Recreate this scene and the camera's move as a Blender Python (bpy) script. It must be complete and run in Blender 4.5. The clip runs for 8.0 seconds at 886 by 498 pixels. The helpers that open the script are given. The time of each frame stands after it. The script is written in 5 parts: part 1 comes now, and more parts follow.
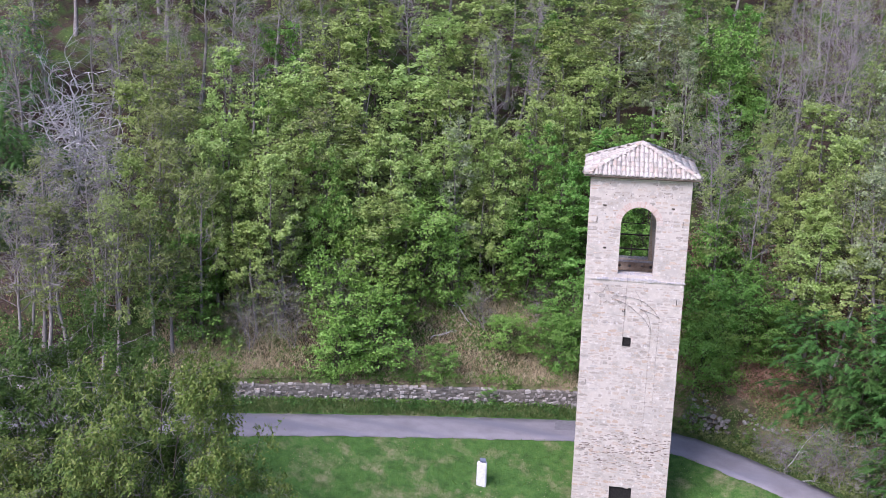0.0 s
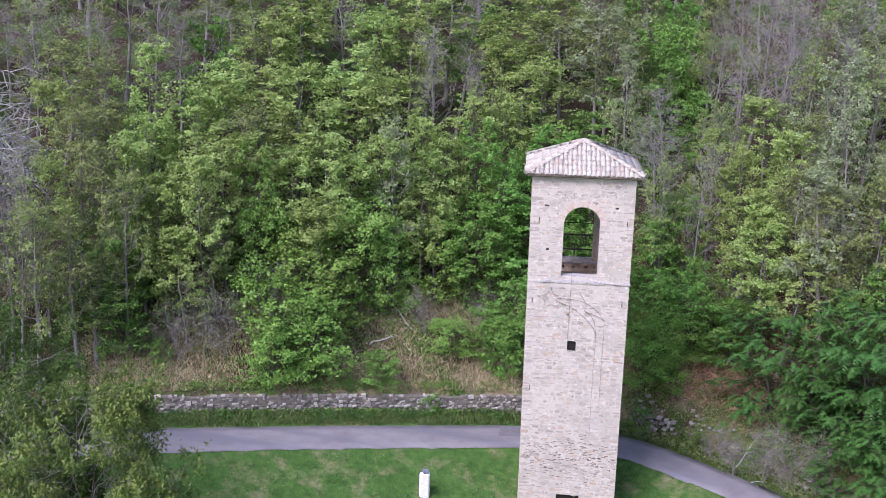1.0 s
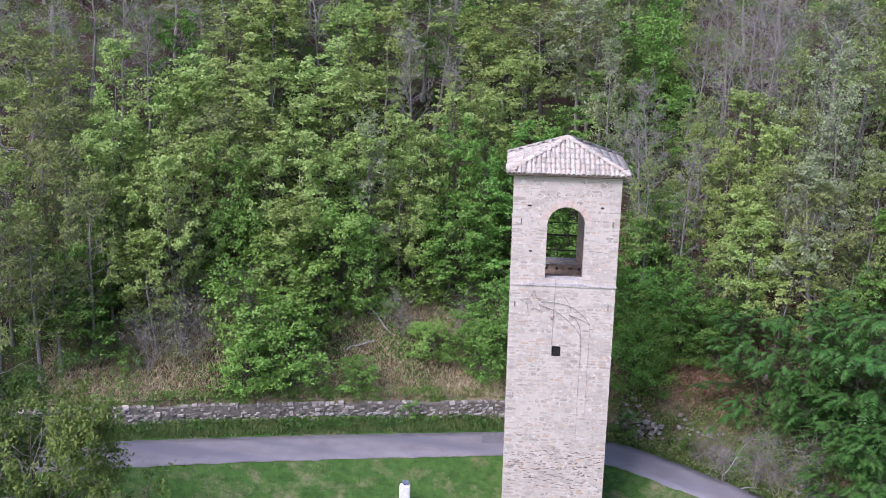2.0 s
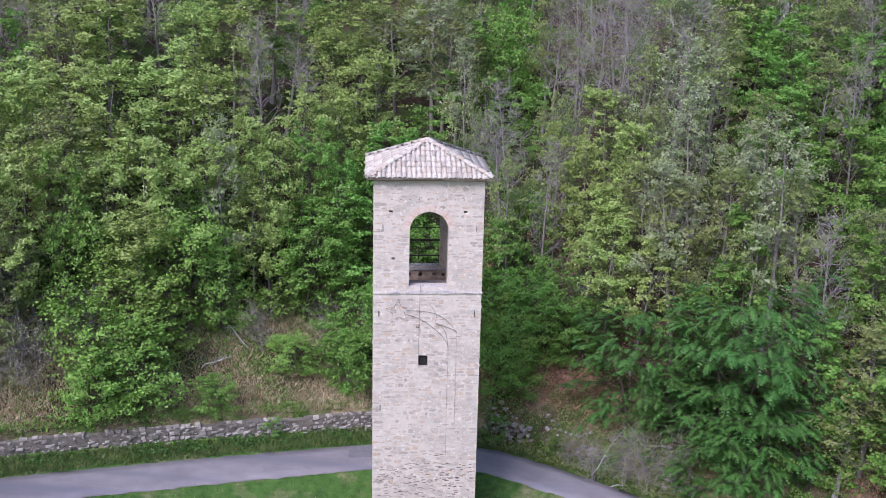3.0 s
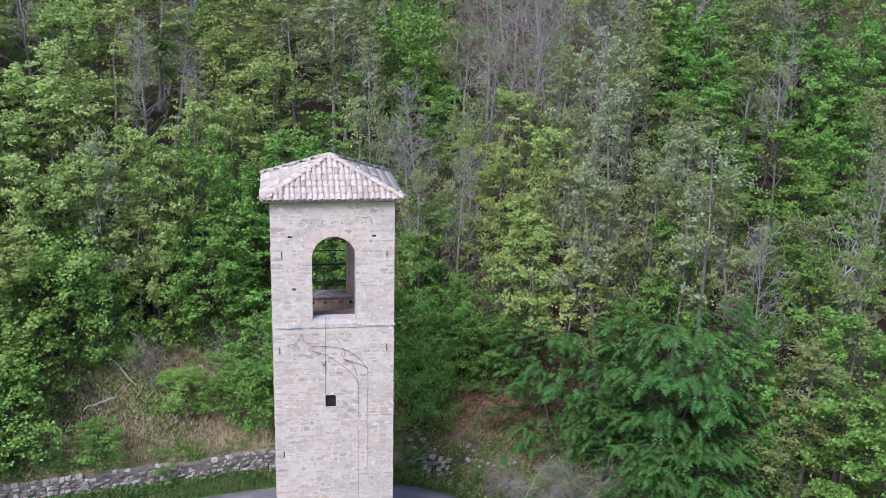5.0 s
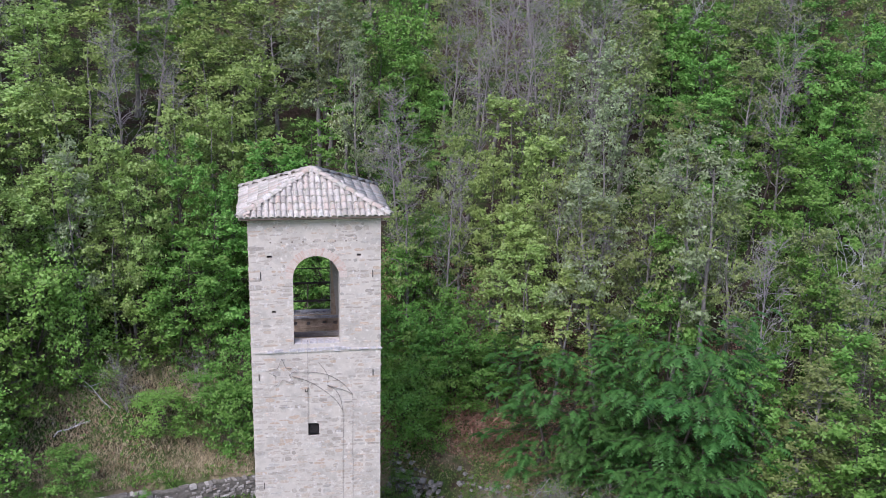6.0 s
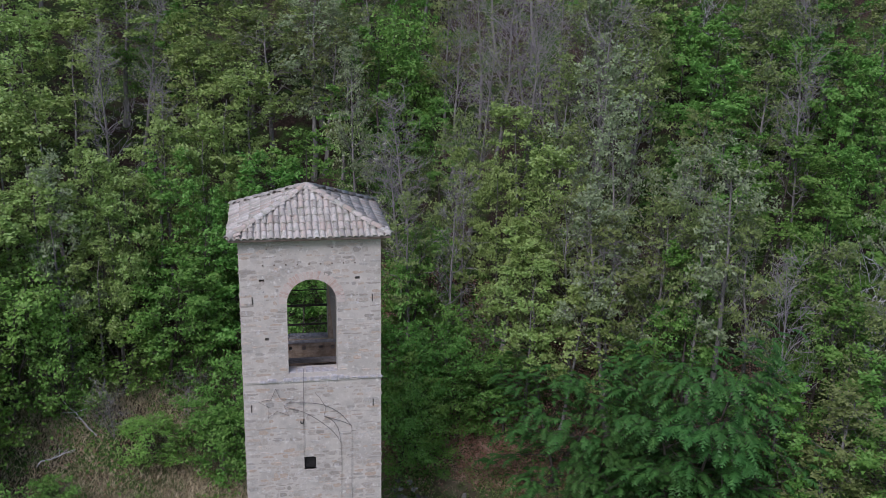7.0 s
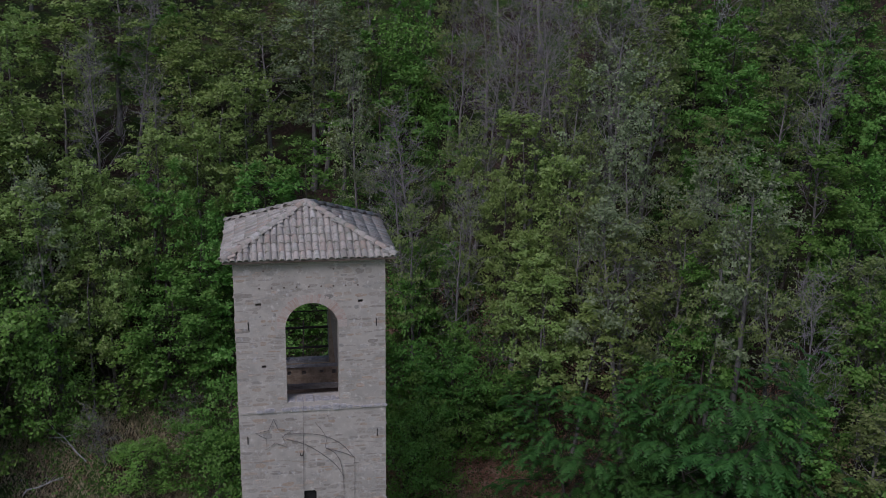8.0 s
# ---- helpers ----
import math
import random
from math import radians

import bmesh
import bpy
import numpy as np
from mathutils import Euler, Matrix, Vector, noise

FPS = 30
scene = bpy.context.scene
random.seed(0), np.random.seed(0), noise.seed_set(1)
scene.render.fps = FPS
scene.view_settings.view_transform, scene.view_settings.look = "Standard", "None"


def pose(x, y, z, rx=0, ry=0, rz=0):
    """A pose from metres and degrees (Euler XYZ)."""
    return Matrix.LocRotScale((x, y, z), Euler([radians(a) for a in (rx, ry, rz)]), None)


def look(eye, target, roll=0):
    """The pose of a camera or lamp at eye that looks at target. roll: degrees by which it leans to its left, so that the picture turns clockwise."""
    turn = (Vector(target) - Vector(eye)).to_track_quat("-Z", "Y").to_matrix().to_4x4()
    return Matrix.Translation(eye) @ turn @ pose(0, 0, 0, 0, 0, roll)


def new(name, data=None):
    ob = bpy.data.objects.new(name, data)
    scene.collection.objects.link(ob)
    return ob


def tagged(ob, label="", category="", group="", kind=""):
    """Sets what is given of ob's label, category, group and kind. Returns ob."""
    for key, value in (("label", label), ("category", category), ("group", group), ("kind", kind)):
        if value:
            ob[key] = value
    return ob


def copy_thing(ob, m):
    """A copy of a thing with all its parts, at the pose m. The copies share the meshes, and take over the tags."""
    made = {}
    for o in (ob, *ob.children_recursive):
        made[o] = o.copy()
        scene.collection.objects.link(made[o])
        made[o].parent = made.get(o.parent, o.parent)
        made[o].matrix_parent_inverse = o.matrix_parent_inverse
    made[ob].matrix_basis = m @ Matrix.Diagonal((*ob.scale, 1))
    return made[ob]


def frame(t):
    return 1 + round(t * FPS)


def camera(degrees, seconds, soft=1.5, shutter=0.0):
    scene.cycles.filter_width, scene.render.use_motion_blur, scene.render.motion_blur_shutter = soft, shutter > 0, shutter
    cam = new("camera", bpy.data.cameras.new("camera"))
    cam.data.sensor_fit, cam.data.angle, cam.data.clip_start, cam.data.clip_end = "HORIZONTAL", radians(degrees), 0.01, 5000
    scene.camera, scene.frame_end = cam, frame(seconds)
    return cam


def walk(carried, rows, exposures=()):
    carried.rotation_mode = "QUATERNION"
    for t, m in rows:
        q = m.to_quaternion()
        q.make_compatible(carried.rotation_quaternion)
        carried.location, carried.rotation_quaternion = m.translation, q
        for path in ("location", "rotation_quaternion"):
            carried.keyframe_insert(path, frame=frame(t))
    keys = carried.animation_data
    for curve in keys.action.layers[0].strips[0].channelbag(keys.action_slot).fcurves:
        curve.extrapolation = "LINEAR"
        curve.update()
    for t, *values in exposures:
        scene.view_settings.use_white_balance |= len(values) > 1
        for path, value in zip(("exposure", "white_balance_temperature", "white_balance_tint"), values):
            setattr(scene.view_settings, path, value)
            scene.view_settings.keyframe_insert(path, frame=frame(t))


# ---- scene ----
cam = camera(47.3, 8.0, 0.5)
PATH = [
    (0, (-1.486, -42.542, 22.639), (-1.791, -40.627, 22.148), 1.5),
    (0.5, (-1.513, -41.695, 22.613), (-1.75, -39.772, 22.119), 1.4),
    (1, (-1.545, -40.844, 22.579), (-1.737, -38.917, 22.081), 1.4),
    (1.2, (-1.562, -40.509, 22.569), (-1.74, -38.581, 22.067), 1.2),
    (2.3, (-1.688, -38.705, 22.448), (-1.815, -36.775, 21.94), 1.3),
    (2.5, (-1.741, -38.4, 22.444), (-1.824, -36.467, 21.936), 1.3),
    (2.7, (-1.819, -38.105, 22.445), (-1.806, -36.17, 21.937), 1.2),
    (3, (-1.938, -37.645, 22.45), (-1.804, -35.714, 21.944), 1.3),
    (3.5, (-2.056, -36.793, 22.48), (-1.823, -34.872, 21.974), 1.3),
    (4, (-1.989, -35.852, 22.523), (-1.714, -33.936, 22.018), 1.3),
    (4.5, (-1.799, -34.861, 22.552), (-1.499, -32.95, 22.043), 1.3),
    (4.7, (-1.725, -34.466, 22.562), (-1.42, -32.557, 22.05), 1.3),
    (5.8, (-1.345, -32.288, 22.683), (-1.014, -30.384, 22.167), 0.8),
    (6, (-1.291, -31.885, 22.693), (-0.958, -29.982, 22.178), 1.1),
    (6.5, (-1.191, -30.864, 22.728), (-0.855, -28.961, 22.213), 1.0),
    (7, (-1.117, -29.814, 22.774), (-0.78, -27.911, 22.26), 0.8),
    (7.5, (-1.075, -28.824, 22.82), (-0.739, -26.92, 22.311), 0.7),
    (8, (-1.022, -27.916, 22.841), (-0.685, -26.012, 22.328), 0.7),
]
walk(cam, [(t, look(eye, target, roll)) for t, eye, target, roll in PATH],
     exposures=[(0, 0.06, 5840, 29), (2.5, -0.07, 5820, 27), (4.5, -0.13, 5780, 25), (5.6, -0.15, 5760, 21), (6.0, -0.25, 5760, 21), (6.5, -0.58, 5740, 19), (7.0, -1.0, 5740, 19), (7.5, -1.42, 5740, 19), (8.0, -1.85, 5740, 19)])

# ---- sky and sun ----
SUN_ELEV, SUN_AZ = radians(46), radians(214)  # azimuth clockwise from +y
world = bpy.data.worlds.new("sky")
world.use_nodes = True
scene.world = world
wn = world.node_tree
sky = wn.nodes.new("ShaderNodeTexSky")
sky.sky_type = "NISHITA"
sky.sun_disc = False
sky.sun_elevation, sky.sun_rotation = SUN_ELEV, SUN_AZ
sky.dust_density, sky.air_density = 2.5, 1.0
wn.links.new(sky.outputs[0], wn.nodes["Background"].inputs[0])
wn.nodes["Background"].inputs[1].default_value = 0.215
sun = new("sun", bpy.data.lights.new("sun", "SUN"))
sun.data.energy, sun.data.angle, sun.data.color = 3.75, radians(26), (1.0, 0.965, 0.945)
sd = Vector((math.sin(SUN_AZ) * math.cos(SUN_ELEV), math.cos(SUN_AZ) * math.cos(SUN_ELEV), math.sin(SUN_ELEV)))
sun.matrix_world = look(sd * 90, (0, 0, 0))


# ---- materials ----
class Mat:
    """A small builder round a Principled node tree."""

    def __init__(self, name, rough=0.9):
        self.m = bpy.data.materials.new(name)
        self.m.use_nodes = True
        self.t = self.m.node_tree
        self.b = self.t.nodes["Principled BSDF"]
        self.b.inputs["Roughness"].default_value = rough
        self.b.inputs["Specular IOR Level"].default_value = 0.25
        self.co = self.add("ShaderNodeTexCoord").outputs["Object"]

    def add(self, kind):
        return self.t.nodes.new(kind)

    def put(self, out, inp):
        self.t.links.new(out, inp)

    def world_pos(self):
        self.co = self.add("ShaderNodeNewGeometry").outputs["Position"]
        return self

    def noise(self, scale, detail=4, rough=0.6, stretch=None):
        n = self.add("ShaderNodeTexNoise")
        n.inputs["Scale"].default_value, n.inputs["Detail"].default_value, n.inputs["Roughness"].default_value = scale, detail, rough
        src = self.co
        if stretch:
            mp = self.add("ShaderNodeMapping")
            mp.inputs["Scale"].default_value = stretch
            self.put(src, mp.inputs[0])
            src = mp.outputs[0]
        self.put(src, n.inputs["Vector"])
        return n.outputs["Fac"]

    def ramp(self, fac, stops):
        r = self.add("ShaderNodeValToRGB")
        e = r.color_ramp.elements
        while len(e) < len(stops):
            e.new(0.5)
        for el, (p, c) in zip(e, stops):
            el.position, el.color = p, (*c, 1)
        self.put(fac, r.inputs[0])
        return r.outputs[0]

    def mix(self, fac, a, b, mode="MIX"):
        n = self.add("ShaderNodeMix")
        n.data_type, n.blend_type = "RGBA", mode
        for sock, v in ((n.inputs[0], fac), (n.inputs[6], a), (n.inputs[7], b)):
            if isinstance(v, (int, float)):
                sock.default_value = v
            elif isinstance(v, tuple):
                sock.default_value = (*v, 1)
            else:
                self.put(v, sock)
        return n.outputs[2]

    def step(self, fac, lo, hi):
        n = self.add("ShaderNodeMapRange")
        n.inputs[1].default_value, n.inputs[2].default_value = lo, hi
        self.put(fac, n.inputs[0])
        return n.outputs[0]

    def per_object(self):
        return self.add("ShaderNodeObjectInfo").outputs["Random"]

    def per_island(self):
        return self.add("ShaderNodeNewGeometry").outputs["Random Per Island"]

    def color(self, out):
        self.put(out, self.b.inputs["Base Color"])
        return self

    def bump(self, fac, strength=0.4, dist=0.02):
        n = self.add("ShaderNodeBump")
        n.inputs["Strength"].default_value, n.inputs["Distance"].default_value = strength, dist
        self.put(fac, n.inputs["Height"])
        self.put(n.outputs[0], self.b.inputs["Normal"])
        return self


def masonry(name, stops, pick):
    """Stone whose tone is picked by object or by island, with grain and stains."""
    m = Mat(name).world_pos()
    tone = m.ramp(m.per_object() if pick == "object" else m.per_island(), stops)
    grain = m.mix(m.step(m.noise(14, 6), 0.3, 0.75), tone, (0.30, 0.26, 0.22), "MULTIPLY")
    c = m.mix(0.45, tone, grain)
    c = m.mix(m.step(m.noise(5.5, 6, 0.7), 0.55, 0.68), c, (0.60, 0.58, 0.58))
    c = m.mix(m.step(m.noise(8.5, 5, 0.65), 0.62, 0.72), c, (0.26, 0.24, 0.235))
    c = m.mix(m.step(m.noise(1.1, 5), 0.58, 0.8), c, (0.30, 0.28, 0.26))
    c = m.mix(m.step(m.noise(3.3, 3, 0.5, (1, 1, 3)), 0.62, 0.75), c, (0.62, 0.50, 0.40))
    return m.color(c).bump(m.noise(30, 6), 0.6, 0.02).m


STONE_TONES = [(0.0, (0.37, 0.335, 0.295)), (0.2, (0.53, 0.475, 0.42)), (0.4, (0.48, 0.43, 0.38)), (0.58, (0.60, 0.545, 0.485)), (0.72, (0.53, 0.42, 0.33)), (0.82, (0.56, 0.48, 0.405)), (0.9, (0.42, 0.39, 0.355)), (1.0, (0.68, 0.64, 0.59))]
STONE_ONE = masonry("facing_stone", STONE_TONES, "object")
STONE_MANY = masonry("facing_stone_joined", STONE_TONES, "island")


def mortar_mat():
    m = Mat("lime_mortar").world_pos()
    c = m.ramp(m.noise(2.2, 6), [(0.3, (0.40, 0.365, 0.325)), (0.55, (0.55, 0.50, 0.445)), (0.8, (0.47, 0.415, 0.355))])
    c = m.mix(m.step(m.noise(0.6, 4), 0.52, 0.72), c, (0.42, 0.385, 0.345))
    c = m.mix(m.step(m.noise(11, 6, 0.7), 0.60, 0.72), c, (0.27, 0.25, 0.24))
    c = m.mix(m.step(m.noise(5.5, 6, 0.7), 0.55, 0.66), c, (0.66, 0.62, 0.57))
    return m.color(c).bump(m.noise(40, 5), 0.5, 0.015).m


MORTAR = mortar_mat()


def inner_mat():
    m = Mat("inner_masonry").world_pos()
    c = m.ramp(m.noise(5, 5), [(0.3, (0.34, 0.25, 0.18)), (0.55, (0.58, 0.46, 0.34)), (0.75, (0.46, 0.39, 0.32))])
    return m.color(c).bump(m.noise(16, 5), 0.7, 0.03).m


INNER = inner_mat()


def brick_mat():
    m = Mat("arch_brick")
    c = m.ramp(m.per_object(), [(0, (0.48, 0.34, 0.28)), (0.5, (0.54, 0.43, 0.37)), (1, (0.56, 0.48, 0.43))])
    c = m.mix(m.step(m.noise(9, 5), 0.45, 0.7), c, (0.60, 0.54, 0.49))
    return m.color(c).bump(m.noise(50, 4), 0.4, 0.01).m


BRICK = brick_mat()


def tile_mat(name, pick):
    m = Mat(name).world_pos()
    c = m.ramp(m.per_object() if pick == "object" else m.per_island(),
               [(0, (0.31, 0.275, 0.245)), (0.3, (0.47, 0.43, 0.385)), (0.6, (0.54, 0.495, 0.45)), (0.85, (0.44, 0.345, 0.285)), (1, (0.60, 0.57, 0.53))])
    c = m.mix(m.step(m.noise(7, 6), 0.46, 0.7), c, (0.33, 0.335, 0.27))
    c = m.mix(m.step(m.noise(22, 4), 0.6, 0.72), c, (0.70, 0.68, 0.66))
    return m.color(c).bump(m.noise(45, 5), 0.4, 0.01).m


TILE_ONE = tile_mat("roof_tile", "object")
TILE_MANY = tile_mat("roof_tile_joined", "island")


def two_tone(name, a, b, scale, rough=0.9, bump=0.3, stretch=None):
    m = Mat(name, rough)
    f = m.noise(scale, 5, 0.6, stretch)
    return m.color(m.ramp(f, [(0.3, a), (0.7, b)])).bump(f, bump, 0.02).m


DECK = two_tone("roof_deck", (0.12, 0.09, 0.07), (0.24, 0.19, 0.16), 6)
# near-black colour that stands for the unlit inside of the openings
OPENING_DARK = two_tone("tarred_boards", (0.012, 0.011, 0.011), (0.03, 0.027, 0.026), 10, 0.9, 0.2)
TIMBER = two_tone("grey_timber", (0.22, 0.19, 0.17), (0.42, 0.39, 0.37), 9, 0.8, 0.4, (1, 8, 8))
IRON = two_tone("dark_iron", (0.03, 0.028, 0.027), (0.09, 0.07, 0.06), 25, 0.6)
WIRE = two_tone("dark_cable", (0.12, 0.105, 0.10), (0.23, 0.20, 0.19), 20, 0.7)
CREAM = two_tone("pale_concrete", (0.62, 0.61, 0.63), (0.80, 0.79, 0.81), 8, 0.8, 0.2)
BLUE_METAL = two_tone("painted_metal", (0.10, 0.12, 0.18), (0.22, 0.25, 0.32), 12, 0.4, 0.05)
WHITISH = two_tone("weathered_white_stone", (0.33, 0.315, 0.32), (0.58, 0.555, 0.555), 9, 0.9, 0.7)


def asphalt_mat():
    m = Mat("old_asphalt", 0.85).world_pos()
    c = m.ramp(m.noise(0.8, 6), [(0.3, (0.20, 0.19, 0.205)), (0.7, (0.285, 0.275, 0.29))])
    c = m.mix(m.step(m.noise(0.35, 3, 0.5, (0.25, 2.5, 1)), 0.5, 0.7), c, (0.19, 0.19, 0.22))
    c = m.mix(m.step(m.noise(60, 3), 0.3, 0.8), c, (0.42, 0.41, 0.42), "OVERLAY")
    return m.color(c).bump(m.noise(70, 4), 0.3, 0.01).m


ASPHALT = asphalt_mat()
ASPHALT_DARK = two_tone("asphalt_patch", (0.15, 0.145, 0.16), (0.21, 0.205, 0.22), 5, 0.85)


def lawn_mat():
    m = Mat("lawn_ground").world_pos()
    c = m.ramp(m.noise(2.5, 6), [(0.3, (0.035, 0.085, 0.018)), (0.55, (0.065, 0.15, 0.03)), (0.75, (0.10, 0.18, 0.045))])
    dry = m.ramp(m.noise(5, 5), [(0.3, (0.14, 0.17, 0.06)), (0.7, (0.31, 0.275, 0.17))])
    c = m.mix(m.step(m.noise(0.75, 6, 0.65), 0.50, 0.70), c, dry)
    c = m.mix(m.step(m.noise(4.5, 5), 0.70, 0.76), c, (0.34, 0.31, 0.24))
    return m.color(c).bump(m.noise(18, 6), 0.8, 0.06).m


def hill_mat():
    m = Mat("hill_floor").world_pos()
    litter = m.ramp(m.noise(7, 7, 0.7), [(0.3, (0.02, 0.015, 0.012)), (0.5, (0.05, 0.034, 0.025)), (0.7, (0.11, 0.072, 0.052))])
    straw = m.ramp(m.noise(6, 7, 0.7), [(0.3, (0.14, 0.115, 0.065)), (0.55, (0.32, 0.265, 0.165)), (0.75, (0.44, 0.37, 0.24))])
    moss = m.ramp(m.noise(8, 6), [(0.3, (0.035, 0.06, 0.015)), (0.7, (0.08, 0.14, 0.03))])
    high = m.add("ShaderNodeSeparateXYZ")
    m.put(m.co, high.inputs[0])
    far = m.step(m.mix(0.3, high.outputs[2], m.noise(0.6, 4)), 2.6, 4.0)
    c = m.mix(m.step(m.noise(0.28, 4), 0.36, 0.52), litter, straw)
    c = m.mix(far, c, litter)
    c = m.mix(m.step(m.noise(0.8, 5), 0.44, 0.58), c, moss)
    return m.color(c).bump(m.noise(12, 7), 1.0, 0.08).m


LAWN, HILL = lawn_mat(), hill_mat()


def leaf_mat(name, tones, thin=0.24):
    """Leaves: tone by leaf and by plant, partly let through by the light."""
    m = Mat(name, 0.5)
    m.b.inputs["Specular IOR Level"].default_value = 0.22
    mot = m.add("ShaderNodeMix")
    mot.inputs[0].default_value = 0.42
    m.put(m.step2(m.noise(2.6, 2.0), -0.6, 1.6), mot.inputs[2])
    m.put(m.per_island(), mot.inputs[3])
    c = m.ramp(mot.outputs[0], [(0.1, tones[0]), (0.5, tones[1]), (0.95, tones[2])])
    hue = m.add("ShaderNodeHueSaturation")
    m.put(c, hue.inputs["Color"])
    r = m.per_object()
    m.put(m.step2(r, 0.479, 0.502), hue.inputs["Hue"])
    m.put(m.step2(r, 0.82, 1.08), hue.inputs["Value"])
    m.put(hue.outputs[0], m.b.inputs["Base Color"])
    tr = m.add("ShaderNodeBsdfTranslucent")
    m.put(hue.outputs[0], tr.inputs[0])
    mx = m.add("ShaderNodeMixShader")
    mx.inputs[0].default_value = thin
    m.put(m.b.outputs[0], mx.inputs[1])
    m.put(tr.outputs[0], mx.inputs[2])
    m.put(mx.outputs[0], m.t.nodes["Material Output"].inputs[0])
    return m.m


def step2(self, fac, lo, hi):
    n = self.add("ShaderNodeMapRange")
    n.inputs[3].default_value, n.inputs[4].default_value = lo, hi
    self.put(fac, n.inputs[0])
    return n.outputs[0]


Mat.step2 = step2

LEAF = {
    "lush": leaf_mat("lush_leaf", [(0.075, 0.20, 0.036), (0.16, 0.355, 0.068), (0.27, 0.47, 0.13)], 0.32),
    "spring": leaf_mat("spring_leaf", [(0.20, 0.32, 0.07), (0.345, 0.495, 0.145), (0.48, 0.62, 0.26)], 0.36),
    "sparse": leaf_mat("sparse_leaf", [(0.13, 0.19, 0.055), (0.245, 0.325, 0.105), (0.38, 0.45, 0.19)], 0.36),
    "pale": leaf_mat("pale_leaf", [(0.19, 0.265, 0.125), (0.32, 0.405, 0.21), (0.45, 0.515, 0.32)], 0.34),
    "frond": leaf_mat("frond_leaf", [(0.032, 0.105, 0.022), (0.058, 0.165, 0.036), (0.105, 0.25, 0.06)]),
    "bare": leaf_mat("bud", [(0.20, 0.15, 0.11), (0.24, 0.19, 0.12), (0.18, 0.20, 0.08)]),
    "olive": leaf_mat("olive_leaf", [(0.06, 0.12, 0.022), (0.135, 0.205, 0.042), (0.26, 0.295, 0.085)]),
    "fresh": leaf_mat("fresh_leaf", [(0.12, 0.28, 0.045), (0.235, 0.45, 0.09), (0.35, 0.56, 0.17)], 0.36),
    "drooping": leaf_mat("drooping_leaf", [(0.035, 0.092, 0.018), (0.07, 0.155, 0.03), (0.14, 0.22, 0.055)]),
    "blossom": leaf_mat("blossom_petal", [(0.14, 0.26, 0.06), (0.32, 0.42, 0.15), (0.68, 0.70, 0.54)]),
}
BARK = {
    "dark": two_tone("dark_bark", (0.045, 0.036, 0.03), (0.13, 0.11, 0.095), 18, 0.95, 0.6, (1, 1, 0.3)),
    "grey": two_tone("grey_bark", (0.14, 0.125, 0.115), (0.32, 0.30, 0.29), 16, 0.95, 0.6, (1, 1, 0.3)),
    "white": two_tone("pale_bark", (0.36, 0.35, 0.36), (0.64, 0.63, 0.64), 14, 0.9, 0.5, (1, 1, 0.3)),
    "purple": two_tone("twig_bark", (0.17, 0.15, 0.155), (0.36, 0.33, 0.34), 16, 0.95, 0.4, (1, 1, 0.3)),
}
GRASS_BLADE = leaf_mat("grass_blade", [(0.05, 0.13, 0.02), (0.085, 0.19, 0.03), (0.15, 0.24, 0.06)])
STRAW_BLADE = leaf_mat("straw_blade", [(0.34, 0.28, 0.17), (0.54, 0.46, 0.30), (0.66, 0.59, 0.42)])
LITTER_LEAF = leaf_mat("fallen_leaf", [(0.22, 0.115, 0.07), (0.40, 0.24, 0.16), (0.52, 0.38, 0.27)], 0.1)
VERGE_BLADE = leaf_mat("verge_blade", [(0.05, 0.095, 0.025), (0.10, 0.165, 0.045), (0.24, 0.25, 0.11)])


# ---- small tools ----
def mesh_from(name, verts, faces, mat, smooth=False):
    me = bpy.data.meshes.new(name)
    me.from_pydata(verts, [], faces)
    for k in (mat if isinstance(mat, (list, tuple)) else [mat]):
        me.materials.append(k)
    if smooth:
        me.polygons.foreach_set("use_smooth", [True] * len(me.polygons))
    return me


def part(name, bm, material, parent, label=""):
    """Links a bmesh or mesh as one mesh object under a thing or part."""
    if isinstance(bm, bmesh.types.BMesh):
        me = bpy.data.meshes.new(name)
        bm.to_mesh(me)
        bm.free()
        me.materials.append(material)
    else:
        me = bm
    ob = new(name, me)
    ob.parent = parent
    if parent is not None:
        ob.matrix_parent_inverse = parent.matrix_basis.inverted()
    if label:
        ob["label"] = label
    return ob


def box_bm(x0, x1, y0, y1, z0, z1, bevel=0.0, bm=None):
    bm = bm or bmesh.new()
    vs = [bm.verts.new((x, y, z)) for x in (x0, x1) for y in (y0, y1) for z in (z0, z1)]
    fs = [bm.faces.new([vs[i] for i in q]) for q in ((0, 1, 3, 2), (4, 6, 7, 5), (0, 4, 5, 1), (2, 3, 7, 6), (0, 2, 6, 4), (1, 5, 7, 3))]
    if bevel:
        es = list({e for f in fs for e in f.edges})
        bmesh.ops.bevel(bm, geom=es, offset=bevel, segments=2, affect="EDGES", clamp_overlap=True)
    return bm


def wire(name, points, radius, mat, parent, label="", smooth=True):
    cu = bpy.data.curves.new(name, "CURVE")
    cu.dimensions, cu.bevel_depth, cu.bevel_resolution = "3D", radius, 1
    sp = cu.splines.new("POLY")
    sp.points.add(len(points) - 1)
    for p, q in zip(sp.points, points):
        p.co = (*q, 1)
    tmp = bpy.data.objects.new("tmp", cu)
    me = bpy.data.meshes.new_from_object(tmp)
    bpy.data.objects.remove(tmp)
    me.name = name
    me.materials.clear()
    me.materials.append(mat)
    return part(name, me, mat, parent, label)


